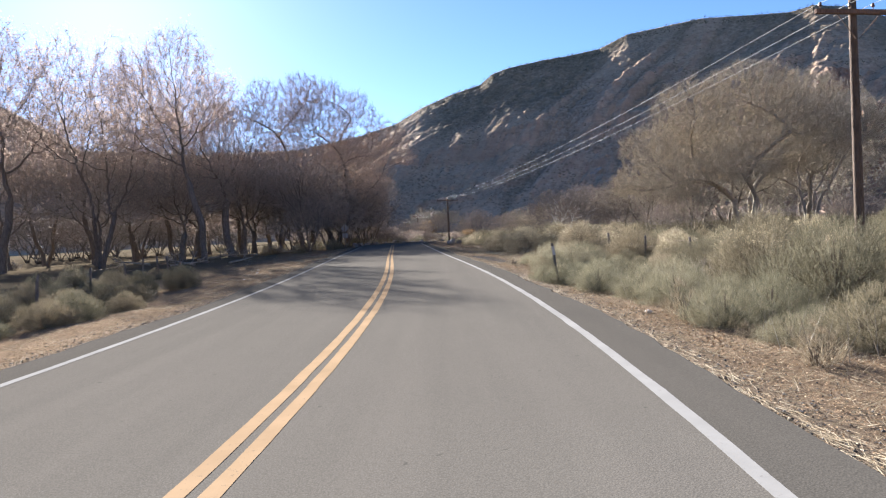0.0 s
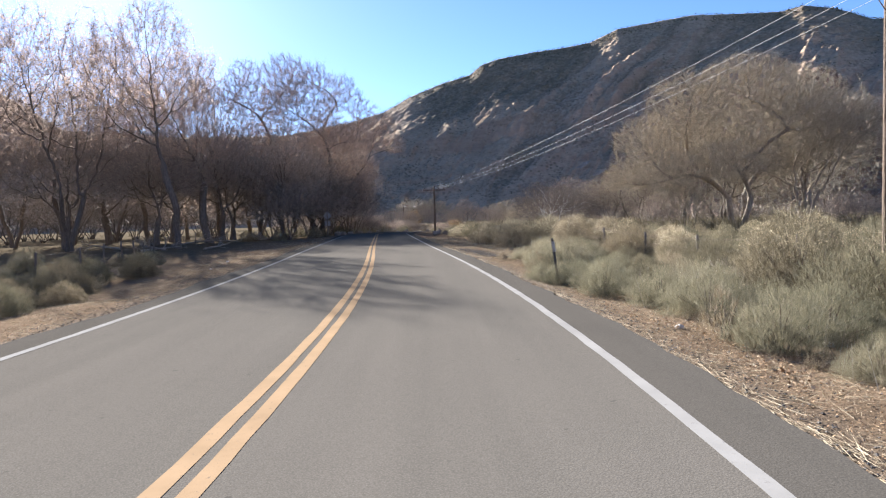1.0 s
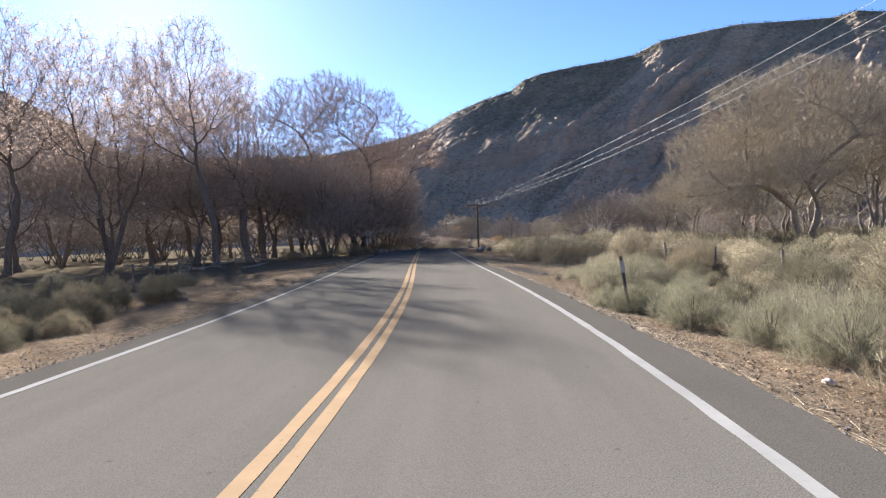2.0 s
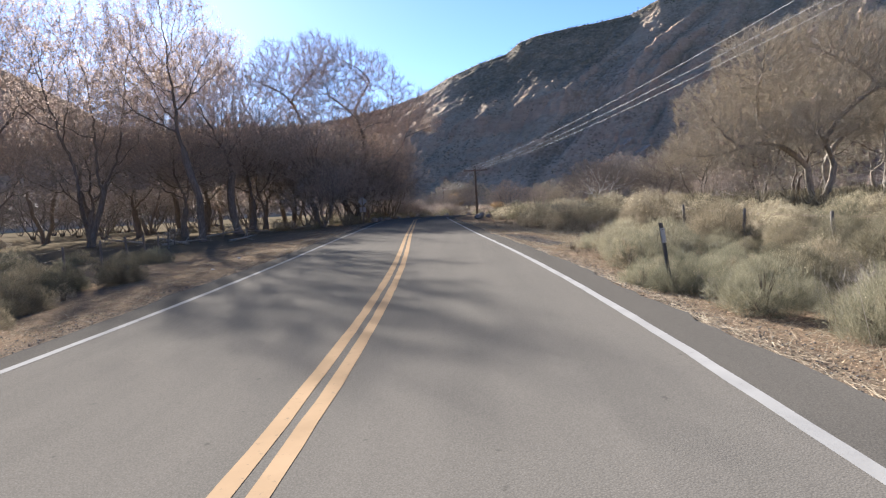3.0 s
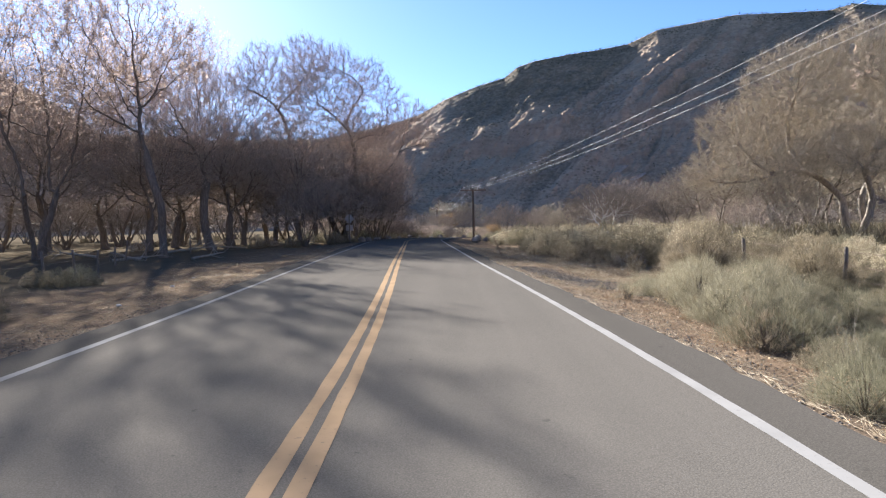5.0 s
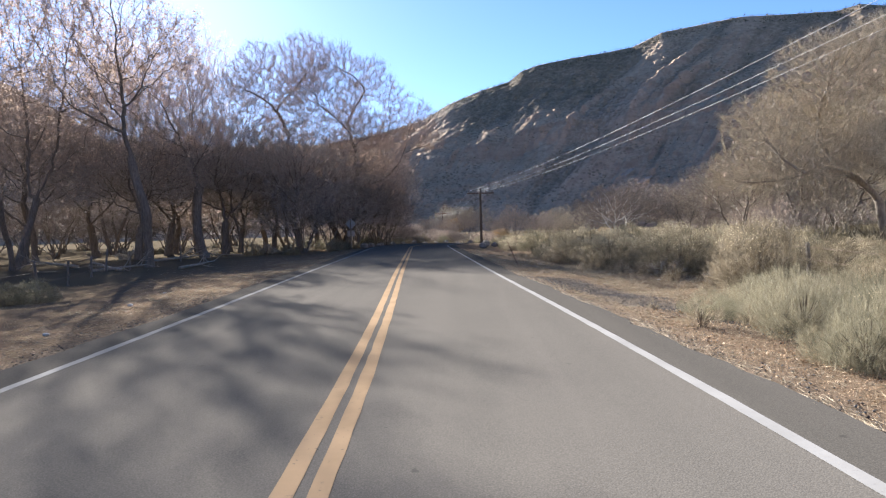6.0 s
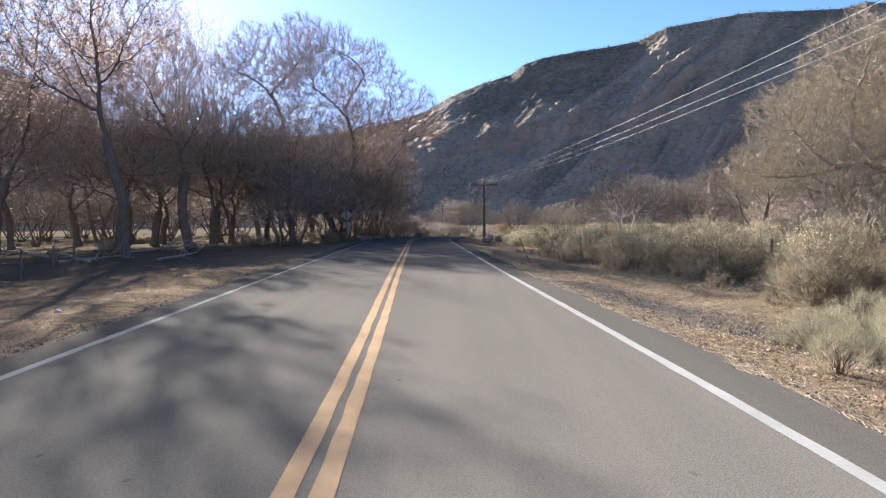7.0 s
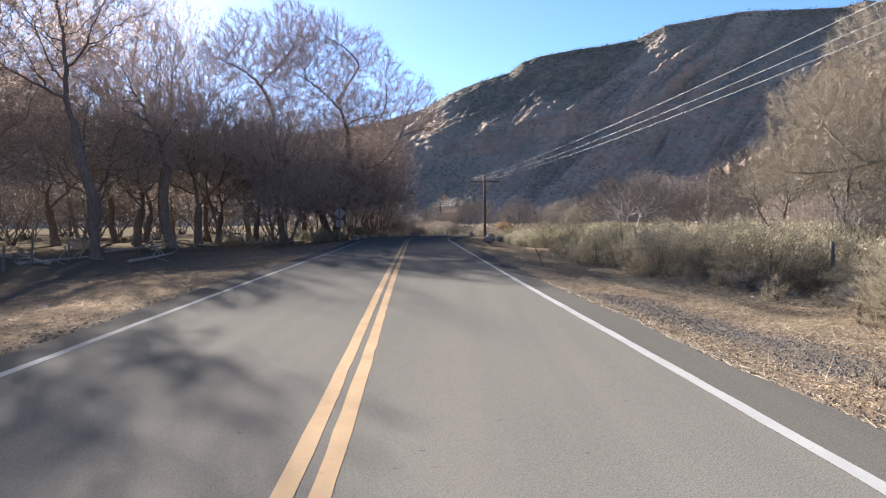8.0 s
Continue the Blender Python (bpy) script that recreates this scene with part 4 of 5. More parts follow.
TREE_LABELS = {
    "great": ("bare_tree", "great bare cottonwood with wide limbs reaching over the road bend", "bare trees beyond the verge"),
    "forked": ("bare_tree", "bare cottonwood with a leaning forked trunk and open crown", "bare trees beyond the verge"),
    "tall_leafy": ("leafy_tree", "tall cottonwood holding bunches of dry reddish-tan leaves", "trees with dry leaves"),
    "brown_round": ("small_tree", "small round brown leafless tree in distant brush", "small distant trees"),
    "dome": ("bare_tree", "broad bare dome-crowned tree with four thick stems in brush", "straw-coloured trees"),
    "pale_limbed": ("bare_tree", "low spreading bare tree with chalk-pale limbs in brown scrub", "straw-coloured trees"),
    "broad": ("bare_tree", "tall bare grey cottonwood with a broad twiggy crown", "bare trees beyond the verge"),
    "broad_b": ("bare_tree", "tall bare cottonwood forking low into two grey trunks", "bare trees beyond the verge"),
    "sparse": ("bare_tree", "slender bare grey cottonwood with an open crown", "bare trees beyond the verge"),
    "leafy": ("leafy_tree", "tall cottonwood holding sparse dry reddish-tan leaves", "trees with dry leaves"),
    "leafy_b": ("leafy_tree", "forked cottonwood holding sparse dry reddish-tan leaves", "trees with dry leaves"),
    "golden": ("bare_tree", "bare straw-coloured tree with pale limbs above brush", "straw-coloured trees"),
    "golden_b": ("bare_tree", "bare straw-coloured tree with several dark stems", "straw-coloured trees"),
    "leaning": ("leaning_tree", "bare tree with pale limbs leaning far to one side", "straw-coloured trees"),
    "thicket": ("tall_shrub", "dense bare grey shrub thicket beside the road", "roadside thicket"),
    "thicket_b": ("tall_shrub", "dense shrub with a few dry tan leaves", "roadside thicket"),
    "thicket_far": ("tall_shrub", "dense bare brown shrub in a distant thicket", "distant thicket"),
    "bushy": ("bare_tree", "dense grey tree with a few dry leaves, branching to the ground", "bare trees beyond the verge"),
    "low_crown": ("bare_tree", "grey tree with a stout trunk, low twiggy crown and dry leaves", "bare trees beyond the verge"),
    "small": ("small_tree", "small bare straw-coloured tree in distant brush", "small distant trees"),
    "gold_leaved": ("small_tree", "small round tree with golden autumn leaves", "golden distant trees"),
}
made = {}


def plant(kind, x, y, height, turn, wide=1.0):
    meshes, own = PROTOTYPES[kind]
    name, label, group = TREE_LABELS[kind]
    s = height / own
    m = pose(x, y, gz(x, y) - 0.02, 0, 0, turn) @ Matrix.Diagonal((s * wide, s * wide, s, 1))
    if kind not in made:
        made[kind] = make_tree(name, meshes)
        made[kind].matrix_basis = Matrix.Identity(4)
        tagged(made[kind], label, "shrub" if "shrub" in name else "tree", group)
        made[kind].matrix_basis = m
        return made[kind]
    src = made[kind]
    keep = src.matrix_basis.copy()
    src.matrix_basis = Matrix.Identity(4)
    ob = copy_thing(src, m)
    src.matrix_basis = keep
    return ob


for kind, x, y, h, turn, wide in (
        ("great", -14.5, 89.5, 23.5, 0, 1.0), ("broad", -28.5, 93, 21.0, 60, 0.75), ("broad_b", -15.5, 107, 16.5, 100, 0.9), ("low_crown", -25.0, 86, 11.5, 200, 1.0), ("low_crown", -25.5, 97, 12, 10, 1.1), ("low_crown", -19, 96, 11.5, 250, 1.1),
        ("forked", -23.2, 72.3, 17.5, 0, 1.0), ("sparse", -23.4, 82.0, 14.0, 120, 0.7), ("tall_leafy", -21.5, 58.8, 20.8, 0, 1.0), ("leafy_b", -31.5, 60, 21, 90, 0.95),
        ("leafy", -40, 59, 22.5, 160, 1.0), ("leafy_b", -47, 58, 20, 220, 1.0), ("leafy", -36.5, 102, 30, 45, 0.60), ("leafy_b", -45.5, 98, 29, 210, 0.64), ("leafy", -40, 75, 18, 300, 1.0), ("broad", -37, 90, 19, 75, 1.0),
        ("broad_b", -50, 82, 20, 30, 1.0), ("leafy_b", -56, 63, 20, 140, 1.0), ("broad", -16, 120, 19, 310, 1.0), ("broad_b", -28, 114, 20, 190, 1.0),
        ("bushy", -14.5, 101, 13, 60, 0.9), ("low_crown", -22.0, 88, 11.5, 200, 1.0), ("low_crown", -33, 88, 12, 150, 1.1), ("bushy", -11.6, 97, 12.0, 20, 0.95), ("bushy", -14.0, 88, 11.5, 140, 0.95), ("bushy", -14.5, 110, 11.5, 260, 1.0), ("low_crown", -17.5, 82, 13, 320, 1.0), ("low_crown", -24, 79, 13.5, 80, 1.0), ("low_crown", -31, 82, 14, 190, 1.1), ("low_crown", -39, 83, 14, 30, 1.1),
        ("dome", 30.8, 66.0, 16.8, 0, 1.0), ("leaning", 36.0, 64.5, 12.5, -10, 1.1), ("golden_b", 31.2, 79, 13.0, 140, 1.1), ("golden", 41, 73, 16.5, 260, 1.2),
        ("golden_b", 36, 81, 13.5, 200, 1.1), ("small", 24.4, 63.4, 5.2, 60, 0.9), ("golden_b", 24.0, 77, 8.5, 300, 1.2), ("golden", 48, 86, 14, 45, 1.1),
        ("pale_limbed", 20.5, 110, 8.6, 0, 1.05), ("bushy", 25.5, 118, 9.5, 90, 1.1), ("bushy", 31, 112, 9.0, 180, 1.1), ("low_crown", 36.5, 106, 8.5, 250, 1.2),
        ("small", 16.8, 126, 4.8, 30, 1.2), ("gold_leaved", 5.4, 129, 2.6, 0, 1.2), ("gold_leaved", -4.0, 186, 5.2, 50, 0.9),
        ("gold_leaved", -2.6, 178, 3.6, 120, 1.0), ("brown_round", -5.0, 160, 5.6, 0, 1.0), ("brown_round", -0.6, 168, 6.2, 70, 1.0), ("brown_round", -9.8, 166, 5.4, 140, 1.1), ("brown_round", 7.2, 126, 6.4, 200, 1.0), ("brown_round", 12.0, 127, 5.2, 290, 0.9), ("brown_round", 5.6, 134, 4.6, 30, 1.0), ("small", 1.6, 201, 9.0, 20, 1.4), ("small", -4.9, 206, 9.6, 160, 1.4), ("small", 16, 136, 6.5, 280, 1.4),
        ("small", 32, 122, 9, 70, 1.2), ("small", 40, 112, 10, 190, 1.2), ("small", 50, 105, 11, 330, 1.2), ("small", 24, 146, 7, 10, 1.4), ("gold_leaved", 20, 114, 2.4, 200, 1.5),
        ("small", 60, 98, 12, 120, 1.2), ("small", 58, 118, 11, 10, 1.3),
        ("thicket", -15.5, 76, 6.5, 0, 1.1), ("thicket_b", -14.2, 81, 7.2, 60, 1.1), ("thicket", -17.5, 84, 8.5, 120, 1.2), ("thicket_b", -13, 88, 8.5, 200, 1.1),
        ("thicket", -13, 93, 8.5, 280, 1.1), ("thicket_b", -10.8, 99, 8.0, 320, 0.95), ("thicket", -12.5, 104, 8.0, 30, 1.1),
        ("thicket", -11.5, 113, 5.5, 75, 1.2), ("thicket_b", -14, 118, 6, 10, 1.3), ("thicket", -9.5, 121, 2.4, 190, 1.5), ("low_crown", -35, 66, 12, 220, 1.1), ("low_crown", -44, 66, 12, 40, 1.1),
        ("thicket", -21, 91, 9, 10, 1.3), ("thicket_b", -30, 95, 8, 240, 1.3), ("low_crown", -28, 70, 12, 130, 1.0),
        ("thicket", -52, 68, 7, 75, 1.4), ("thicket", -44, 84, 8, 260, 1.4),
        ("thicket", 22, 64, 3.6, 30, 1.3), ("thicket_b", 38, 60, 3.4, 100, 1.3), ("thicket", 45, 64, 5, 200, 1.3), ("thicket_b", 31, 87, 5, 300, 1.3)):
    plant(kind, x, y, h, turn, wide)
thick = random.Random(42)
for k in range(40):
    x, y = thick.uniform(-24, 2), thick.uniform(104, 170)
    if abs(beside_road([(x, y)])[0][0]) < 7.5 or x > -2 - (y - 100) * 0.03:
        continue
    low = 0.5 if x > -10 - (y - 100) * 0.06 else 1.0
    plant(("thicket_far", "thicket_b", "small")[k % 3], x, y, thick.uniform(2.6, 4.4) * low, thick.uniform(0, 360), thick.uniform(1.3, 1.7))
for k in range(26):
    x, y = thick.uniform(-13, 3.5), thick.uniform(106, 132)
    if beside_road([(x, y)])[0][0] > -6.5:
        continue
    plant(("thicket_far", "thicket_b")[k % 2], x, y, thick.uniform(1.9, 2.9) * float(np.interp(x, [-13, -7, 0], [1.3, 1.0, 0.75])), thick.uniform(0, 360), thick.uniform(1.4, 1.9))
for k in range(44):
    x, y = thick.uniform(14, 125), thick.uniform(128, 175)
    if abs(beside_road([(x, y)])[0][0]) < 8:
        continue
    plant(("thicket_far", "brown_round")[k % 2], x, y, thick.uniform(3.6, 6.4), thick.uniform(0, 360), thick.uniform(1.3, 1.8))
for k in range(22):
    plant("thicket_far", thick.uniform(-120, -30), thick.uniform(138, 170), thick.uniform(7, 10), thick.uniform(0, 360), thick.uniform(1.4, 1.9))
for k in range(26):
    x, y = thick.uniform(-75, -24), thick.uniform(92, 135)
    plant("thicket_far", x, y, thick.uniform(6, 10), thick.uniform(0, 360), thick.uniform(1.2, 1.6))

# ---------------------------------------------------------------- brush


def bush_meshes(seed, height, radius, blades, mat, heads=0, width=0.010, stem_count=26, spiky=0.5, head_size=0.021, long=1.0, foot=0.0):
    """A bush as several rounded domes of fine blades on woody stems, with any seed heads over its top."""
    rng = np.random.default_rng(seed)
    a = rng.uniform(0, 2 * np.pi, stem_count)
    tilt = rng.uniform(0.05, 1.0, stem_count)
    tip = np.stack([np.cos(a) * radius * tilt, np.sin(a) * radius * tilt, height * (0.9 - 0.45 * tilt ** 2) * rng.uniform(0.8, 1.1, stem_count)], 1)
    lines = np.stack([np.zeros((stem_count, 3)) + rng.normal(0, 0.04, (stem_count, 3)) * [1, 1, 0] - [0, 0, 0.08], tip * np.array([0.40, 0.40, 0.5]), tip * 0.82], 1)
    stems = tubes(lines, np.tile([0.014, 0.009, 0.004], (stem_count, 1)), 4)
    # domes: a large one in the middle and lesser ones leaning out of it
    m = 6
    da = rng.uniform(0, 6.28) + np.arange(m) * 6.28 / (m - 1) + rng.uniform(-0.4, 0.4, m)
    off = np.where(np.arange(m) == 0, 0.0, rng.uniform(0.40, 0.62, m))
    centre = np.stack([np.cos(da) * off * radius, np.sin(da) * off * radius, np.full(m, 0.30 * height)], 1)
    wide = np.where(np.arange(m) == 0, 0.66, rng.uniform(0.38, 0.52, m)) * radius
    tall = np.where(np.arange(m) == 0, 0.74, rng.uniform(0.34, 0.58, m)) * height
    tufts = max(50, blades // 14)
    which = rng.choice(m, tufts, p=np.array([0.34] + [0.66 / (m - 1)] * (m - 1)))
    d = unit(rng.normal(size=(tufts, 3)) + np.array([0, 0, 0.25]))
    shell = rng.uniform(0.35, 1.0, tufts) ** 0.25
    tc = centre[which] + d * shell[:, None] * np.stack([wide[which], wide[which], np.where(d[:, 2] > 0, tall[which], 0.30 * height)], 1)
    skirt = rng.uniform(0, 1, tufts) < 0.3
    around = rng.uniform(0, 6.28, tufts)
    reach = radius * rng.uniform(0.5, 1.0, tufts) * (1 + 0.15 * np.sin(around * 3 + seed))
    low = np.stack([np.cos(around) * reach * 0.9, np.sin(around) * reach * 0.9, height * rng.uniform(0.0, 0.42, tufts)], 1)
    tc = np.where(skirt[:, None], low, tc)
    d = np.where(skirt[:, None], unit(low + np.array([0, 0, 0.3])), d)
    pick = rng.integers(0, tufts, blades)
    base = tc[pick] + rng.normal(0, 0.05, (blades, 3)) * radius
    base[:, 2] = np.maximum(base[:, 2], foot * height * rng.uniform(0, 1, blades))
    out = unit(d[pick] * np.array([0.9, 0.9, 0.6]) + np.array([0, 0, 0.25 + spiky]))
    way = unit(out + rng.normal(0, 0.42, (blades, 3)))
    leaf = spikes(base, way, rng.uniform(0.06, 0.16, blades) * height ** 0.5 * long, np.full(blades, width) * rng.uniform(0.6, 1.5, blades), rng)
    made_meshes = {"woody_base": to_mesh("woody_base", *stems, M_STEM), "foliage": to_mesh("foliage", *leaf, mat)}
    if heads:
        lit = np.nonzero((d[:, 2] > 0.35) & (shell > 0.85) & (tc[:, 2] > 0.5 * tc[:, 2].max()))[0]
        c = tc[lit[rng.integers(0, len(lit), heads)]] + rng.normal(0, 0.05, (heads, 3)) + np.array([0, 0, 0.10])
        made_meshes["seed_head_cover"] = to_mesh("seed_head_cover", *flakes(c, rng.uniform(0.6, 1.4, heads) * head_size, rng), M_SEED)
    return made_meshes


BUSHES = {
    "sage": (bush_meshes(51, 1.2, 1.0, 21000, M_SAGE, 0, 0.0029, 30, 0.3), "sagebrush", "rounded grey-olive sagebrush bush on dry roadside soil"),
    "sage_b": (bush_meshes(52, 1.0, 0.95, 20000, M_SAGE, 0, 0.0029, 30, 0.2), "sagebrush", "low spreading grey-olive sagebrush bush"),
    "rabbit": (bush_meshes(53, 1.25, 0.95, 21000, M_RABBIT, 900, 0.0028, 30, 0.4, 0.012), "rabbitbrush", "tan-green rabbitbrush topped with cream seed heads"),
    "rabbit_b": (bush_meshes(54, 1.15, 1.0, 21000, M_RABBIT_PALE, 1600, 0.0028, 30, 0.5, 0.012), "rabbitbrush", "rounded rabbitbrush covered in cream seed heads"),
    "wispy": (bush_meshes(57, 0.85, 0.75, 11000, M_WISPY, 60, 0.0019, 22, 0.9, 0.010, 1.35), "sagebrush", "low wispy grey-green brush at the asphalt's verge"),
    "sage_far": (bush_meshes(61, 1.2, 1.0, 10000, M_SAGE, 0, 0.0047, 14, 0.2, 0.021, 0.85), "sagebrush", "rounded grey-olive sagebrush bush on dry roadside soil"),
    "rabbit_far": (bush_meshes(63, 1.25, 0.98, 10000, M_RABBIT, 1100, 0.0047, 14, 0.25, 0.016, 0.85), "rabbitbrush", "tan-green rabbitbrush topped with cream seed heads"),
    "rabbit_pale_far": (bush_meshes(64, 1.2, 1.0, 10000, M_RABBIT_PALE, 3000, 0.0046, 14, 0.25, 0.016, 0.85), "rabbitbrush", "rounded rabbitbrush covered in cream seed heads"),
    "dead": (bush_meshes(58, 0.7, 0.75, 1500, M_GREY_STALK, 0, 0.0035, 40, 0.3, 0.02, 2.6), "dead_bush", "dead grey bush of broken bleached stalks"),
    "dead_far": (bush_meshes(59, 0.9, 1.1, 1600, M_GREY_STALK, 0, 0.008, 30, 0.3, 0.02, 2.4), "dead_bush", "tangle of dead grey stalks under bare trees"),
    "dry": (bush_meshes(55, 0.75, 0.55, 900, M_DRY, 0, 0.0032, 16, 0.9, 0.02, 1.8), "grass_tuft", "tuft of tall dry yellow grass"),
}
bush_made = {}


def bush(kind, x, y, s, turn, tall=1.0):
    meshes, name, label = BUSHES[kind]
    m = pose(x, y, gz(x, y) - 0.03, 0, 0, turn) @ Matrix.Diagonal((s, s, s * tall, 1))
    if kind not in bush_made:
        top = make_tree(name, meshes)
        tagged(top, label, "grass" if kind == "dry" else "bush", "roadside brush" if kind not in ("dry", "dead", "dead_far") else {"dry": "dry grass tufts", "dead": "dead bushes", "dead_far": "dead bushes"}[kind])
        bush_made[kind] = top
        top.matrix_basis = m
        return
    src = bush_made[kind]
    keep = src.matrix_basis.copy()
    src.matrix_basis = Matrix.Identity(4)
    copy_thing(src, m)
    src.matrix_basis = keep


def centre_x(y):
    return float(np.interp(y, ROAD[:, 1][:300], ROAD[:, 0][:300]))


def scatter_brush():
    rng = np.random.default_rng(77)
    placed = []

    def free(x, y, gap):
        return all((x - a) ** 2 + (y - b) ** 2 > (gap * 0.5 + g * 0.5) ** 2 for a, b, g in placed)

    def front(y):
        return float(np.interp(y, [0, 8, 12, 26, 30, 33, 37, 42, 46, 49, 56, 65, 92], [8.6, 7.4, 7.2, 7.2, 8.4, 10.0, 11.0, 11.6, 11.0, 9.6, 8.8, 7.6, 7.0]))
    # single bushes and dead growth near the verge
    for kind, x, y, s in (("dead", 5.9, 17.2, 1.0), ("dead", 6.9, 17.3, 1.2), ("dead", 9.0, 14.6, 1.5), ("dead", 6.9, 10.2, 0.8), ("dead", 8.2, 9.4, 1.0), ("dead", 6.9, 42.3, 1.0), ("dead", 7.6, 38.4, 0.9),
                          ("wispy", 4.5, 10.5, 0.95), ("wispy", 4.6, 12.9, 1.05), ("wispy", 5.7, 11.4, 1.0), ("wispy", 4.4, 14.6, 0.9), ("wispy", 3.9, 16.6, 0.95), ("wispy", 5.2, 15.1, 1.1),
                          ("wispy", 4.3, 26.9, 1.1), ("wispy", 4.9, 28.6, 1.15), ("wispy", 5.2, 30.6, 1.0), ("wispy", 5.9, 27.4, 1.2), ("wispy", 6.4, 29.6, 1.2), ("wispy", 4.0, 24.8, 1.0), ("wispy", 3.8, 22.6, 1.0), ("wispy", 5.0, 25.6, 1.2), ("wispy", 7.3, 31.4, 1.0),
                          ("sage", 7.6, 12.6, 1.55), ("sage_b", 9.6, 13.6, 1.75), ("rabbit", 8.0, 16.4, 1.6), ("sage_b", 5.9, 19.6, 0.9), ("rabbit", 7.6, 36.0, 1.6), ("sage", 9.2, 31.8, 1.3),
                          ("rabbit_pale_far", 6.1, 48.2, 1.55), ("rabbit_pale_far", 4.9, 54.2, 1.35), ("rabbit_far", 7.6, 42.8, 1.5), ("rabbit_pale_far", 8.2, 46.4, 1.6), ("rabbit_pale_far", 7.0, 51.4, 1.5), ("rabbit_pale_far", 9.3, 43.6, 1.5)):
        placed.append((x, y, 1.5 * s))
        bush(kind, x, y, s, (x * 77 + y * 31) % 360)
    # a carpet of low wispy growth along the verge
    for _ in range(150):
        y = 8.5 + 22 * rng.uniform(0, 1) ** 0.9
        u = 5.75 + 0.04 * abs(y - 20) + rng.gamma(1.6, 0.95)
        x = centre_x(y) + u
        if u > 11 or not free(x, y, 0.5):
            continue
        s = rng.uniform(0.45, 0.85) * (0.75 if u < 6.4 else 1.0)
        placed.append((x, y, 0.5))
        bush("wispy", x, y, s, rng.uniform(0, 360), rng.uniform(0.8, 1.2))
    # dense brush on the right, larger away from the road
    tries, count = 0, 0
    while count < 150 and tries < 16000:
        tries += 1
        y = rng.uniform(5, 95) if tries % 2 else rng.uniform(6, 45)
        u = front(y) + rng.gamma(1.3, 4.2)
        if u > 34:
            continue
        x = centre_x(min(y, 75)) + u
        if beside_road([(x, y)])[0][0] < 6.0:
            continue
        s = rng.uniform(0.62, 1.38) * float(np.interp(u - front(y), [0, 0.8, 2.0], [0.85, 1.2, 1.48]))
        if y > 34:
            s *= 0.88
        if y > 58:
            s *= 0.9
        if 20 < y < 33:
            s *= 0.68
        if 19 < y < 38 and 0.22 < x / y < 0.35:
            s *= 0.75
        if not free(x, y, (1.75 if y < 34 else 2.7) * s):
            continue
        placed.append((x, y, 1.7 * s))
        count += 1
        near = y < 34 and u < 13
        kinds = ["sage", "sage_b", "rabbit", "rabbit_b"] if near else ["sage_far", "sage_far", "rabbit_far", "rabbit_pale_far"]
        w = [0.40, 0.28, 0.24, 0.08] if y < 34 else [0.22, 0.14, 0.36, 0.28]
        bush(kinds[rng.choice(4, p=w)], x, y, s, rng.uniform(0, 360), rng.uniform(0.85, 1.12) if y < 34 else rng.uniform(0.62, 1.15))
    # low grass along the right verge
    for _ in range(70):
        y = rng.uniform(5, 62)
        x = centre_x(y) + front(y) - 1.2 + rng.normal(0, 0.6)
        if x - centre_x(y) > 5.2:
            bush("dry", x, y, rng.uniform(0.3, 0.8), rng.uniform(0, 360), rng.uniform(0.8, 1.2))
    # scrub on the left, thinner, with bare ground towards the trees
    count = 0
    while count < 75:
        y = rng.uniform(4, 40)
        u = -7.2 - rng.gamma(1.6, 3.0)
        if y > 27 and u > -11.5:
            continue
        x = centre_x(y) + u
        s = rng.uniform(0.5, 1.0)
        if u < -30 or not free(x, y, 1.3 * s):
            continue
        placed.append((x, y, 1.4 * s))
        far = u < -14 or y > 30
        kinds = ["sage_far", "sage_far", "dry", "rabbit_far"] if far else ["sage", "sage_b", "dry", "rabbit"]
        bush(kinds[rng.choice(4, p=[0.4, 0.3, 0.2, 0.1])], x, y, s, rng.uniform(0, 360), rng.uniform(0.8, 1.1))
        count += 1


scatter_brush()


def undergrowth():
    """Low grey growth round the feet of the bare trees."""
    rng = np.random.default_rng(19)
    for k in range(26):
        y = rng.uniform(66, 122)
        x = float(np.interp(y, [58, 90, 122], [-24, -13, -9])) - rng.gamma(1.3, 10)
        if beside_road([(x, y)])[0][0] > -8:
            continue
        bush(("sage_far", "dead_far")[k % 2], x, y, rng.uniform(0.6, 1.3), rng.uniform(0, 360))
    # low clumps along the outer edge of the far bend, and before the thicket
    bend = [i for i in range(len(ROAD)) if ROAD[i, 1] > 74 and i % 3 == 0][:44]
    for i in bend:
        x, y = ROAD[i] - ROAD_RIGHT[i] * rng.uniform(6.2, 11.0)
        bush(("sage_far", "sage_far", "dead_far")[i % 3], float(x), float(y), rng.uniform(0.5, 1.25), rng.uniform(0, 360))


undergrowth()


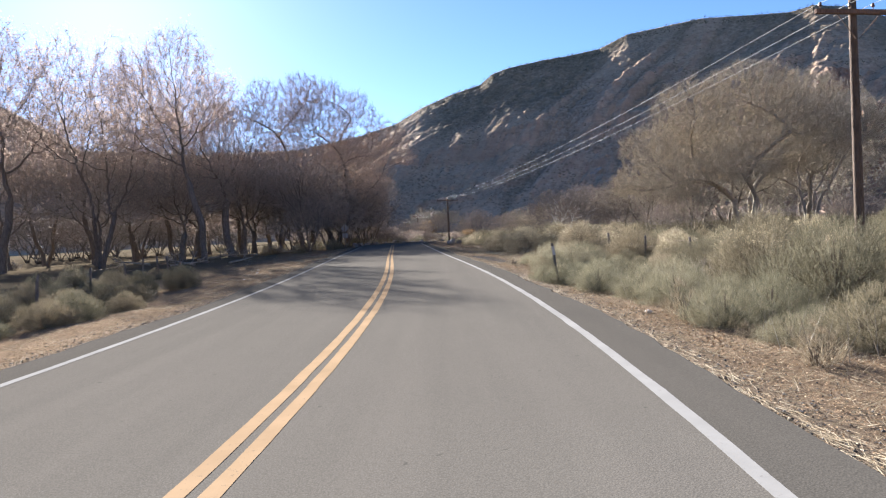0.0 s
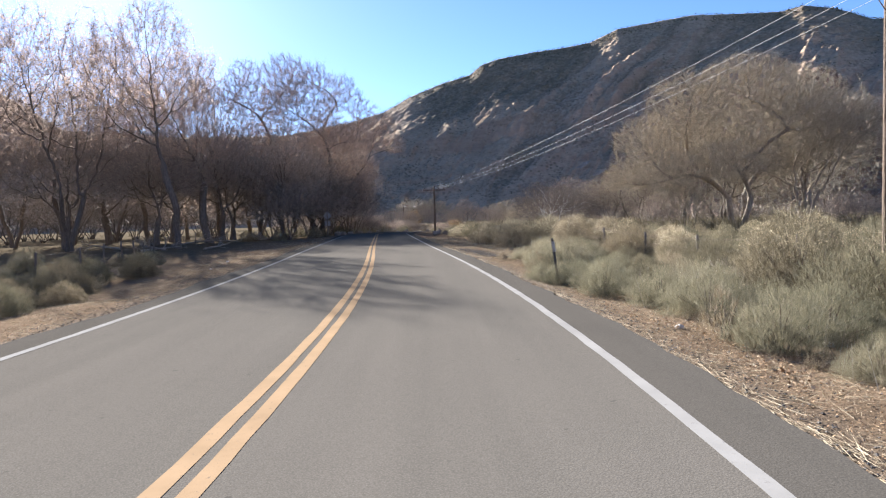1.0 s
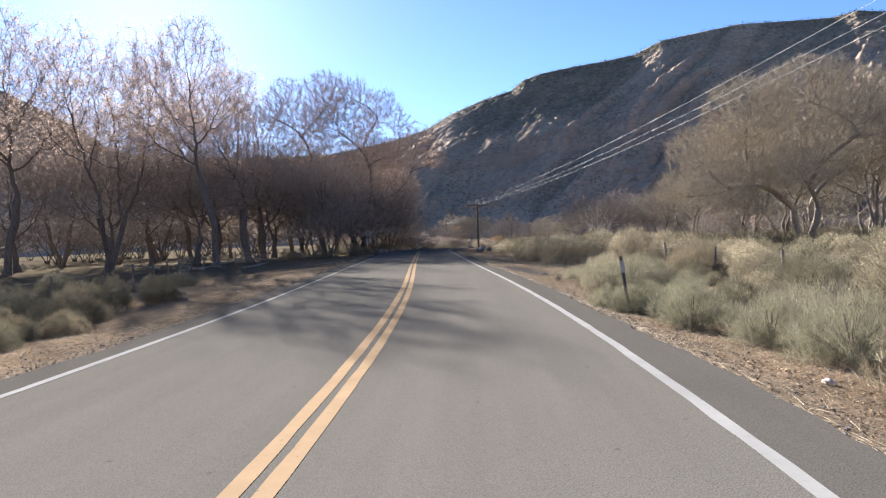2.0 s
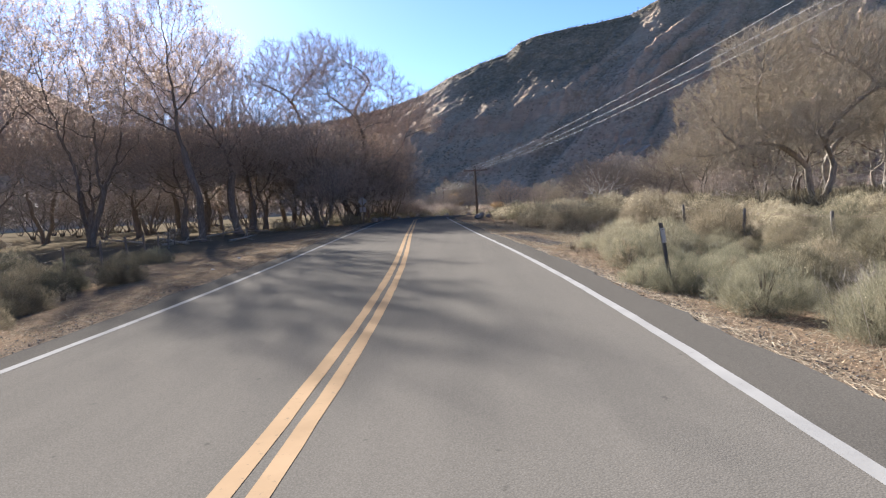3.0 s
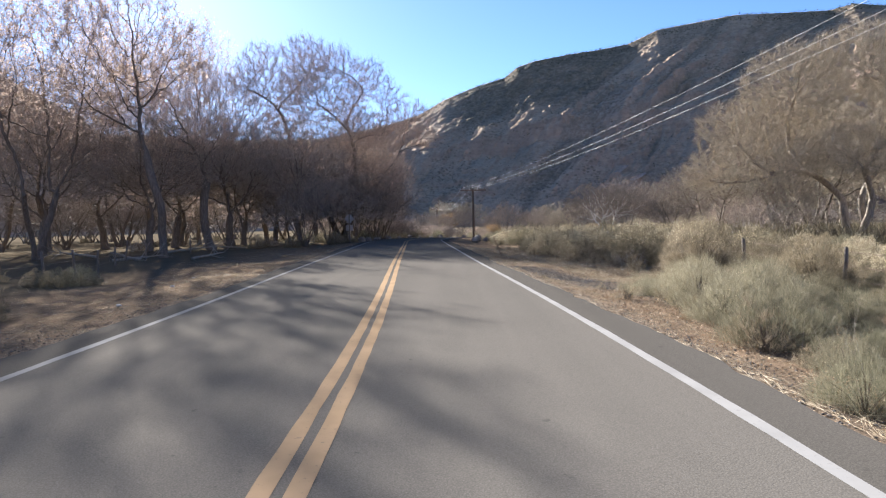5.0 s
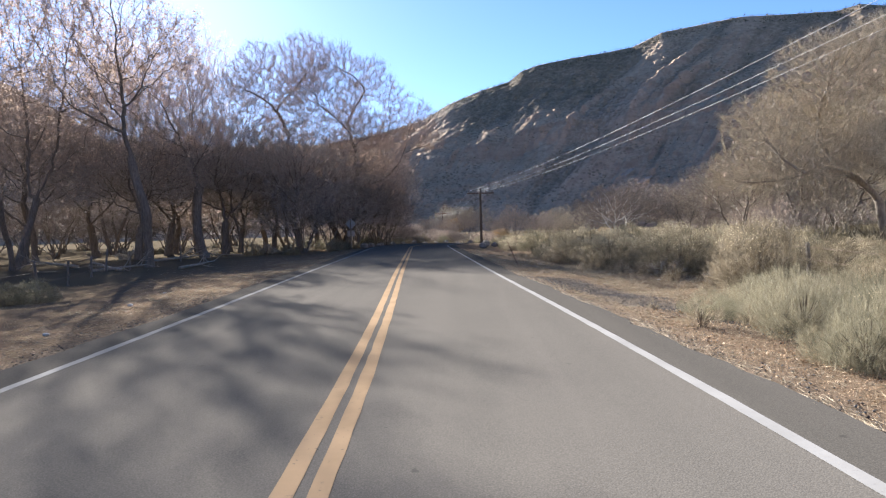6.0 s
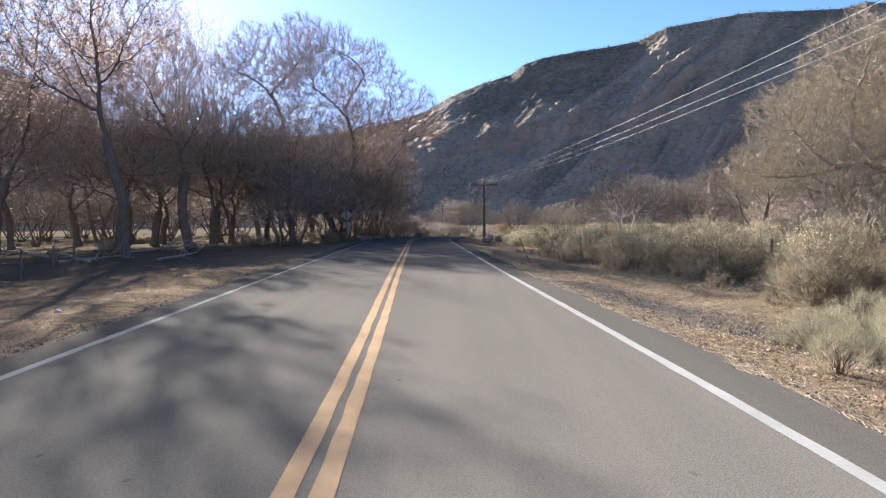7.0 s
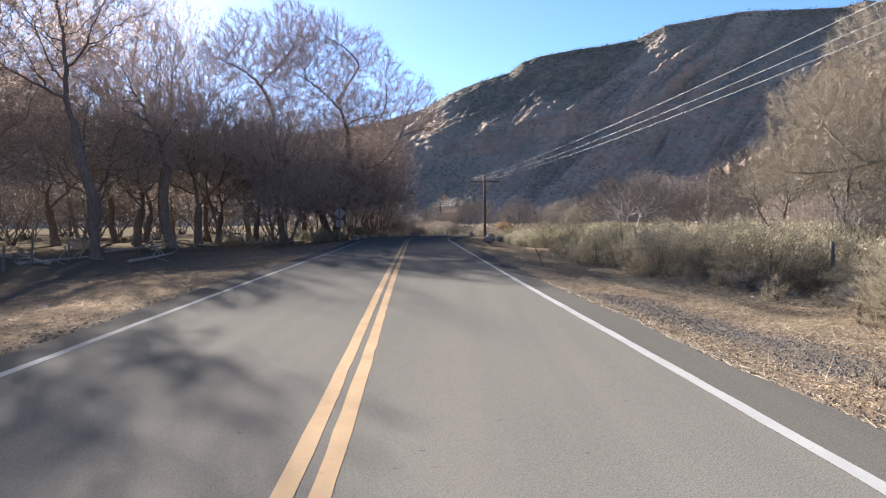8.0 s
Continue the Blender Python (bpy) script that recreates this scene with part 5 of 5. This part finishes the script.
def build_far_brush():
    """Brush of the far fields, too small to tell apart."""
    rng = np.random.default_rng(9)
    n = 2600
    x, y = rng.uniform(-80, 110, n), 55 + 240 * rng.uniform(0, 1, n) ** 1.4
    x, y = np.concatenate([x, rng.uniform(6, 75, 5500)]), np.concatenate([y, rng.uniform(58, 130, 5500)])
    off, _ = beside_road(np.stack([x, y], 1))
    keep = (np.abs(off) > 7.5) & ((x > 4) | (y > 160))
    x, y = x[keep], y[keep]
    n = len(x)
    c = np.stack([x, y, ground_z(np.stack([x, y], 1))], 1)
    per = 22
    size = np.where((y < 126) & (x > 5), rng.uniform(0.8, 1.9, n), rng.uniform(0.5, 1.1, n))
    base = np.repeat(c, per, 0) + rng.normal(0, 0.42, (n * per, 3)) * np.repeat(size, per)[:, None] * np.array([1, 1, 0.5]) + np.array([0, 0, 0.3])
    d = unit(rng.normal(0, 0.5, (n * per, 3)) + np.array([0, 0, 1.0]))
    v, f = spikes(base, d, rng.uniform(0.4, 0.8, n * per) * np.repeat(size, per), rng.uniform(0.025, 0.05, n * per), rng)
    tagged(new("far_brush", to_mesh("far_brush", v, f, M_FAR_BRUSH)), "pale straw-green brush covering the distant field", "brush", kind="stuff")


def build_verge_stuff():
    rng = np.random.default_rng(15)
    # fallen leaves and straw along both verges
    n = 150000
    y = 3 + 70 * rng.uniform(0, 1, n) ** 1.4
    side = np.where(rng.uniform(0, 1, n) < 0.6, 1, -1)
    u = side * (HALF - 0.15 + rng.gamma(1.5, 1.7, n))
    x = np.interp(y, ROAD[:, 1][:320], ROAD[:, 0][:320]) + u
    bed = pull_out(u, y) < rng.uniform(-0.2, 1.2, n)
    x, y = x[bed], y[bed]
    m = 90000
    y1 = rng.uniform(22, 58, m)
    u1 = rng.uniform(4.6, 11.8, m)
    free = pull_out(u1, y1) < rng.uniform(-0.3, 0.7, m)
    y1, u1 = y1[free], u1[free]
    x, y = np.concatenate([x, np.interp(y1, ROAD[:, 1][:320], ROAD[:, 0][:320]) + u1]), np.concatenate([y, y1])
    n = len(x)
    c = np.column_stack([x, y, ground_z(np.stack([x, y], 1)) + 0.015])
    v, f = flakes(c, np.where(y > 28, rng.uniform(0.006, 0.016, n), rng.uniform(0.005, 0.013, n)), rng, 0.6)
    tagged(new("fallen_leaves", to_mesh("fallen_leaves", v, f, M_LITTER)), "dry tan leaves strewn over the road verges", "leaves", kind="stuff")
    n = 42000
    y = 3 + 59 * rng.uniform(0, 1, n) ** 1.3
    side = np.where(rng.uniform(0, 1, n) < 0.68, 1, -1)
    u = side * (HALF + 0.05 + rng.gamma(1.6, 1.5, n))
    x = np.interp(y, ROAD[:, 1][:320], ROAD[:, 0][:320]) + u
    bare = pull_out(u, y) > 0.1
    x, y = x[~bare], y[~bare]
    y1, u1 = rng.uniform(31, 56, 26000), rng.uniform(6.8, 12.0, 26000)
    clear = pull_out(u1, y1) < rng.uniform(-0.2, 0.6, 26000)
    x, y = np.concatenate([x, np.interp(y1[clear], ROAD[:, 1][:320], ROAD[:, 0][:320]) + u1[clear]]), np.concatenate([y, y1[clear]])
    n = len(x)
    base = np.column_stack([x, y, ground_z(np.stack([x, y], 1)) + 0.01])
    d = unit(rng.normal(0, 1, (n, 3)) * np.array([1, 1, 0.2]) + np.array([0, 0, 0.16]))
    v, f = spikes(base, d, 0.06 + 0.36 * rng.uniform(0, 1, n) ** 2, np.where(y > 30, 1.7, 1.0) * rng.uniform(0.0016, 0.0036, n), rng)
    tagged(new("straw", to_mesh("straw", v, f, M_DRY)), "bent dry grass stalks lying along the asphalt edge", "dry grass", kind="stuff")
    # drifts of larger leaves caught before the low growth
    dy = rng.uniform(8, 31, 46)
    du = HALF + 0.5 + rng.gamma(2.0, 0.5, 46)
    pick = rng.integers(0, 46, 2600)
    y1 = dy[pick] + rng.normal(0, 0.30, 2600)
    x1 = np.interp(y1, ROAD[:, 1][:320], ROAD[:, 0][:320]) + du[pick] + rng.normal(0, 0.16, 2600)
    c = np.column_stack([x1, y1, ground_z(np.stack([x1, y1], 1)) + rng.uniform(0.02, 0.07, 2600)])
    v, f = flakes(c, rng.uniform(0.011, 0.025, 2600), rng, 0.4)
    tagged(new("leaf_drifts", to_mesh("leaf_drifts", v, f, M_LITTER)), "drifts of curled orange-tan leaves against roadside brush", "leaves", kind="stuff")
    # flattened straw lying along the very edge of the asphalt
    n = 2400
    y1 = 3 + 42 * rng.uniform(0, 1, n) ** 1.3
    u1 = HALF + 0.02 + np.abs(rng.normal(0, 0.16, n))
    x1 = np.interp(y1, ROAD[:, 1][:320], ROAD[:, 0][:320]) + u1
    base = np.column_stack([x1, y1, ground_z(np.stack([x1, y1], 1)) + rng.uniform(0.012, 0.035, n)])
    d = unit(np.column_stack([rng.normal(0, 0.28, n), rng.choice([-1.0, 1.0], n), rng.normal(0.02, 0.06, n)]))
    v, f = spikes(base, d, rng.uniform(0.12, 0.42, n), rng.uniform(0.0018, 0.0036, n), rng)
    tagged(new("edge_straw", to_mesh("edge_straw", v, f, M_DRY)), "bleached straw lying along the asphalt edge", "dry grass", kind="stuff")
    # bleached stalks standing among the low growth
    n = 650
    y1 = 7 + 25 * rng.uniform(0, 1, n)
    x1 = np.interp(y1, ROAD[:, 1][:320], ROAD[:, 0][:320]) + HALF + 1.3 + rng.gamma(2.0, 0.9, n)
    grown = (y1 < 23) | ((y1 > 25) & (y1 < 30.5) & (x1 > 4.2))
    x1, y1, n = x1[grown], y1[grown], int(grown.sum())
    base = np.column_stack([x1, y1, ground_z(np.stack([x1, y1], 1))])
    d = unit(rng.normal(0, 0.22, (n, 3)) + np.array([0, 0, 1.0]))
    v, f = spikes(base, d, rng.uniform(0.45, 0.95, n), rng.uniform(0.0035, 0.006, n), rng)
    tagged(new("standing_stalks", to_mesh("standing_stalks", v, f, M_GREY_STALK)), "bleached stalks standing in the low olive growth", "dry grass", kind="stuff")
    n = 9000
    y1 = rng.uniform(24.5, 38.5, n)
    u1 = 5.5 + (37.5 - y1) * 0.15 + rng.normal(0, 0.62, n)
    y2 = rng.uniform(3, 50, n)
    u2 = np.where(rng.uniform(0, 1, n) < 0.5, 1, -1) * (HALF + rng.gamma(1.2, 0.45, n) - 0.1)
    u, y = np.concatenate([u1, u2]), np.concatenate([y1, y2])
    x = np.interp(y, ROAD[:, 1][:320], ROAD[:, 0][:320]) + u
    c = np.column_stack([x, y, ground_z(np.stack([x, y], 1)) + 0.012])
    v, f = lumps(c, rng.uniform(0.006, 0.022, len(c)), rng, 0.6)
    tagged(new("gravel", to_mesh("gravel", v, f, M_STONE)), "dark grey gravel in the roadside pull-out and verge", "gravel", kind="stuff")


build_far_brush()
build_verge_stuff()

# ---------------------------------------------------------------- poles and wires


def cylinder(r0, r1, z0, z1, sides=14, rings=2):
    z = np.linspace(z0, z1, rings)
    line = np.stack([np.zeros(rings), np.zeros(rings), z], 1)[None]
    v, f = tubes(line, np.linspace(r0, r1, rings)[None], sides)
    caps = [np.arange(sides)[::-1][None], (np.arange(sides) + (rings - 1) * sides)[None]]
    return v, [f] + caps


def box_mesh(name, size, at, mat, bevel=0.01, turn=None):
    bm = bmesh.new()
    bmesh.ops.create_cube(bm, size=1, matrix=Matrix.Translation(at) @ (turn or Matrix.Identity(4)) @ Matrix.Diagonal((*size, 1)))
    if bevel:
        bmesh.ops.bevel(bm, geom=bm.edges[:], offset=bevel, segments=1, affect="EDGES")
    return bm_mesh(name, bm, mat)


WIRE_AT = (-1.32, -0.25, 0.62)


def utility_pole(x, y, heading, arm_z, radius=0.155):
    """A wooden pole with one crossarm, braces and pin insulators. The height is that of the arm above z = 0."""
    base = gz(x, y)
    h = arm_z - base
    top = new("utility_pole")
    top.matrix_basis = pose(x, y, base, 0, 0, heading)
    v, f = cylinder(radius, radius * 0.72, -0.3, h + 0.55, 16, 9)
    part("pole", to_mesh("pole", v, f, M_POLE, True), top)
    arm = part("crossarm", box_mesh("crossarm", (3.0, 0.12, 0.15), (0, -0.16, h), M_ARM, 0.012), top, "weathered reddish wooden crossarm")
    for s in (-1, 1):
        line = np.array([[[s * 0.85, -0.24, h - 0.03], [s * 0.06, -0.17, h - 0.85]]])
        part("brace", to_mesh("brace", *tubes(line, np.array([[0.016, 0.016]]), 5), M_RUST), top)
    for wx in (*WIRE_AT, 1.32):
        v1, f1 = cylinder(0.012, 0.012, h + 0.06, h + 0.2, 8)
        pin = to_mesh("insulator_pin", v1 + np.array([wx, -0.16, 0]), f1, M_RUST)
        part("insulator_pin", pin, arm)
        prof = [(0.02, 0.16), (0.05, 0.17), (0.055, 0.20), (0.035, 0.225), (0.045, 0.25), (0.03, 0.285)]
        v2, f2 = tubes(np.array([[[wx, -0.16, h + z] for _, z in prof]]), np.array([[r for r, _ in prof]]), 10)
        part("insulator", to_mesh("insulator", v2, f2, M_PORCELAIN, True), arm)
    tagged(top, "dark weathered wooden utility pole with a single crossarm", "utility pole", "utility poles along the road")
    return top


POLES = ((27.0, -48.0, 8.4), (13.57, 21.2, 7.8), (0.95, 90.0, 5.5), (-6.6, 182.0, 5.55), (-15.0, 272.0, 5.4))
headings = []
for k, (px, py, pz) in enumerate(POLES):
    a, b = POLES[max(k - 1, 0)], POLES[min(k + 1, len(POLES) - 1)]
    headings.append(math.degrees(math.atan2(-(b[0] - a[0]), b[1] - a[1])))
    utility_pole(px, py, headings[-1], pz)


def wire_end(k, off):
    px, py, pz = POLES[k]
    return np.array((pose(px, py, 0, 0, 0, headings[k]) @ Vector((off, -0.16, 0))).to_tuple()) + np.array([0, 0, pz + 0.27])


def overhead_wire(off):
    pts = []
    for k in range(len(POLES) - 1):
        a, b = wire_end(k, off), wire_end(k + 1, off)
        t = np.linspace(0, 1, 25)[:-1, None]
        sag = 0.9 * (np.linalg.norm(b - a) / 75) ** 2
        pts.append(a + (b - a) * t - np.array([0, 0, 1]) * sag * 4 * t * (1 - t))
    line = np.concatenate(pts + [wire_end(len(POLES) - 1, off)[None]])
    v, f = tubes(line[None], np.full((1, len(line)), 0.0065), 6)
    tagged(new("overhead_wire", to_mesh("overhead_wire", v, f, M_WIRE, True)), "thin bright overhead wire strung between utility poles", "wire", "overhead wires")


for off in WIRE_AT:
    overhead_wire(off)

# ---------------------------------------------------------------- fences, posts and small things


def fence(points, height, radius, label, wires=3, seed=1):
    rng = np.random.default_rng(seed)
    x0, y0 = points[0]
    top = new("fence")
    tops = []
    for x, y in points:
        z = gz(x, y)
        lean = rng.normal(0, 0.05, 2)
        h = height * rng.uniform(0.9, 1.12)
        t = np.linspace(0, 1, 5)[:, None]
        line = np.array([x, y, z - 0.2]) + t * np.array([lean[0] * h, lean[1] * h, h + 0.2]) + rng.normal(0, 0.008, (5, 3))
        r = radius * rng.uniform(0.8, 1.2)
        v, f = tubes(line[None], np.array([[r * 1.1, r, r * 0.96, r * 0.92, r * 0.85]]), 8)
        part("post", to_mesh("post", v, [f, np.arange(32, 40)[None]], M_FENCE, True), top)
        tops.append((np.array([x, y, z]), np.array([lean[0], lean[1], 1.0]) * h))
    for k in range(wires):
        s = 0.35 + 0.55 * k / max(1, wires - 1)
        at = []
        for i in range(len(tops) - 1):
            a, b = tops[i][0] + tops[i][1] * s, tops[i + 1][0] + tops[i + 1][1] * s
            t = np.linspace(0, 1, 6)[:-1, None]
            at.append(a + (b - a) * t - np.array([0, 0, 0.12]) * t * (1 - t))
        line = np.concatenate(at)
        part("wire", to_mesh("wire", *tubes(line[None], np.full((1, len(line)), 0.004), 4), M_RUST), top)
    return tagged(top, label, "fence")


fence([(10.4, 8.5), (10.2, 14), (9.9, 19.5), (9.7, 25.2), (9.55, 31), (9.35, 36.4), (9.1, 42.2), (8.8, 48.0), (8.5, 54.0), (8.2, 60.0), (8.0, 66.0)], 1.35, 0.065, "old wire fence with weathered wooden posts in brush", 3, 3)
fence([(-12.6, 20), (-13.6, 25), (-14.7, 30), (-15.9, 34.5), (-16.7, 38.2), (-17.6, 41.8), (-18.8, 45.6), (-20.0, 49.5), (-21.2, 53), (-21.9, 57), (-22.2, 65), (-22.6, 76), (-22.4, 82)], 1.2, 0.05, "old wire fence with thin grey posts before the pasture", 3, 6)


def delineator(x, y, lean_x, height=1.2):
    top = new("delineator_post")
    top.matrix_basis = pose(x, y, gz(x, y), 0, math.degrees(math.atan(lean_x)), 0)
    bm = bmesh.new()
    prof = [(-0.035, 0.0), (-0.024, 0.022), (0.024, 0.022), (0.035, 0.0), (0.031, -0.004), (0.021, 0.017), (-0.021, 0.017), (-0.031, -0.004)]
    low = [bm.verts.new((a, b, -0.2)) for a, b in prof]
    high = [bm.verts.new((a, b, height)) for a, b in prof]
    for i in range(8):
        j = (i + 1) % 8
        bm.faces.new((low[i], low[j], high[j], high[i]))
    bm.faces.new(high)
    part("post", bm_mesh("post", bm, M_DARK_STEEL), top)
    part("reflector", box_mesh("reflector", (0.075, 0.006, 0.26), (0.01, -0.010, height - 0.22), M_REFLECTOR, 0.002), top, "white reflective plate")
    for z in (height - 0.32, height - 0.12):
        v, f = cylinder(0.008, 0.008, -0.004, 0.004, 8)
        part("bolt", to_mesh("bolt", v[:, [0, 2, 1]] + np.array([0.01, -0.015, z]), f, M_RUST), top)
    return tagged(top, "dark steel delineator post with a white reflector, leaning", "delineator post")


delineator(3.28, 18.72, -0.13)
bush("wispy", 3.22, 18.35, 0.62, 40)
bush("wispy", 3.75, 18.75, 0.75, 150)
bush("wispy", 2.95, 19.2, 0.6, 250)
bush("dead", 3.6, 18.3, 0.5, 30)


def leaning_stake(x, y, dx, dz):
    z = gz(x, y)
    t = np.linspace(0, 1, 6)[:, None]
    line = np.array([x, y, z - 0.15]) + t * np.array([dx, 0.05, dz + 0.15])
    v, f = tubes(line[None], np.full((1, 6), 0.022), 6)
    top = new("leaning_stake")
    part("shaft", to_mesh("shaft", v, [f, np.arange(30, 36)[None]], M_RUST), top)
    cross = np.array([line[4] + np.array([-0.13, 0, -0.05]), line[4] + np.array([0.06, 0, 0.03])])
    part("stub", to_mesh("stub", *tubes(cross[None], np.full((1, 2), 0.012), 5), M_RUST), top)
    return tagged(top, "thin rusty steel stake leaning over on the verge", "stake")


leaning_stake(1.56, 46.2, -0.5, 1.05)


def road_sign(x, y, turn):
    top = new("road_sign")
    top.matrix_basis = pose(x, y, gz(x, y), 0, 0, turn)
    part("post", box_mesh("post", (0.09, 0.09, 3.0), (0, 0, 1.4), M_FENCE, 0.008), top)
    bm = bmesh.new()
    bmesh.ops.create_cube(bm, size=1, matrix=Matrix.Translation((0, 0.055, 2.45)) @ Matrix.Rotation(radians(45), 4, "Y") @ Matrix.Diagonal((0.72, 0.006, 0.72, 1)))
    part("panel", bm_mesh("panel", bm, M_SIGN_BACK), top, "bare metal back of a diamond sign panel")
    part("plate", box_mesh("plate", (0.68, 0.006, 0.56), (0, 0.055, 1.55), M_SIGN_BACK, 0.002), top, "bare metal back of a small plate")
    return tagged(top, "road sign on a wooden post seen from behind", "road sign")


road_sign(-11.6, 78, 4)


def fallen_branch(x, y, length, turn, seed):
    rng = np.random.default_rng(seed)
    k = 7
    t = np.linspace(0, 1, k)
    line = np.stack([t * length, rng.normal(0, 0.1, k) * length * 0.3, 0.12 + 0.5 * t * rng.uniform(0.2, 1.0)], 1)
    r = np.linspace(0.11, 0.03, k)[None]
    l1, r1 = spawn(line[None], r, 5, 0.3, (30, 60), 0.5, 4, rng, 0.1, 0.15, 0.3)
    l2, r2 = spawn(l1, r1, 4, 0.3, (30, 60), 0.5, 3, rng, 0.1, 0.15, 0.3)
    ob = new("fallen_branch")
    ob.matrix_basis = pose(x, y, gz(x, y) - 0.05, 0, 0, turn)
    part("bough", to_mesh("bough", *tubes(line[None], r, 7), M_BARK_PALE, True), ob)
    part("twig_spray", to_mesh("twig_spray", *join(tubes(l1, r1, 5), tubes(l2, r2, 4)), M_BARK_PALE), ob)
    return tagged(ob, "bleached fallen branch lying under bare trees", "fallen branch", "fallen branches")


for k, (x, y, length, turn) in enumerate(((-20.3, 53, 3.0, 150), (-22.8, 54.4, 3.0, 30), (-18.5, 56.5, 2.6, 60), (-24.5, 65, 4.0, 10), (-21.5, 77, 4.0, 170), (-20.5, 83, 4.2, 5), (-18.7, 81.5, 3.0, 40), (-27, 60, 3.0, 200))):
    fallen_branch(x, y, length, turn, 100 + k)


def pale_stone(x, y, size, seed):
    bm = bmesh.new()
    bmesh.ops.create_icosphere(bm, subdivisions=2, radius=size)
    for v in bm.verts:
        v.co *= 1 + 0.35 * noise.noise(v.co * 14 + Vector((seed, 0, 0)))
        v.co.z *= 0.6
    ob = new("stone", bm_mesh("stone", bm, M_PALE_STONE))
    ob.matrix_basis = pose(x, y, gz(x, y) + size * 0.3, 0, 0, seed * 50)
    return tagged(ob, "small pale stone lying on the dry verge", "stone", "pale stones")


for k, (x, y, s) in enumerate(((3.58, 11.5, 0.07), (5.47, 11.03, 0.08), (5.1, 12.4, 0.05), (4.1, 17.2, 0.05), (4.6, 24.0, 0.06), (5.3, 33.1, 0.05), (6.1, 40.5, 0.06), (4.9, 43.2, 0.05), (-9.6, 33.5, 0.07), (-10.8, 38.0, 0.08), (-8.9, 29.0, 0.06))):
    pale_stone(x, y, s, k + 1)


def kerb_boulder(x, y, size, seed):
    bm = bmesh.new()
    bmesh.ops.create_icosphere(bm, subdivisions=2, radius=size)
    for v in bm.verts:
        v.co *= 1 + 0.4 * noise.noise(v.co * (1.6 / size) + Vector((seed * 3.1, 0, 0)))
        v.co.z *= 0.75
    ob = new("boulder", bm_mesh("boulder", bm, M_BOULDER))
    ob.matrix_basis = pose(x, y, gz(x, y) + size * 0.45, 0, 0, seed * 67)
    return tagged(ob, "dark rough boulder lining the outer edge of the bend", "boulder", "boulders along the bend")


edge_rng = random.Random(8)
outer = [i for i in range(len(ROAD)) if 82 < ROAD[i, 1] < 110]
for k, i in enumerate(outer[::5]):
    bx, by = ROAD[i] - ROAD_RIGHT[i] * (5.2 + edge_rng.uniform(-0.3, 0.4))
    kerb_boulder(float(bx), float(by), edge_rng.uniform(0.26, 0.44), k + 1)


def old_stump(x, y, height, radius):
    """A splintered stump of grey wood, its top broken aslant."""
    rng = np.random.default_rng(63)
    n = 18
    a = np.arange(n) * 2 * np.pi / n
    rows = []
    for k, z in enumerate(np.linspace(0, 1, 7)):
        r = radius * (1.35 - 0.55 * z ** 0.5) * (1 + 0.14 * np.sin(a * 5 + 1) + rng.normal(0, 0.04, n))
        top = z * height * (1 + (0.28 * np.cos(a - 0.8) + rng.normal(0, 0.10, n)) * z)
        rows.append(np.stack([r * np.cos(a), r * np.sin(a), top - 0.08], 1))
    rows.append(rows[-1] * np.array([0.72, 0.72, 0.94]))
    rows.append(rows[-1] * np.array([0.3, 0.3, 0.72]))
    v = np.concatenate(rows)
    i = np.arange(len(v)).reshape(len(rows), n)
    f = np.stack([i[:-1], np.roll(i[:-1], -1, 1), np.roll(i[1:], -1, 1), i[1:]], -1).reshape(-1, 4)
    ob = new("tree_stump", to_mesh("tree_stump", v, [f, i[-1][None]], M_FENCE))
    ob.matrix_basis = pose(x, y, gz(x, y), 0, 0, 40)
    return tagged(ob, "splintered grey-brown tree stump half hidden in brush", "tree stump")


old_stump(6.1, 17.6, 0.5, 0.22)
inner = [i for i in range(len(ROAD)) if 80 < ROAD[i, 1] < 93]
for k, i in enumerate(inner[::3]):
    bx, by = ROAD[i] + ROAD_RIGHT[i] * (6.8 + edge_rng.uniform(-0.5, 1.4))
    if math.hypot(bx - 0.95, by - 90.0) > 1.2:
        kerb_boulder(float(bx), float(by), edge_rng.uniform(0.22, 0.42), k + 40)
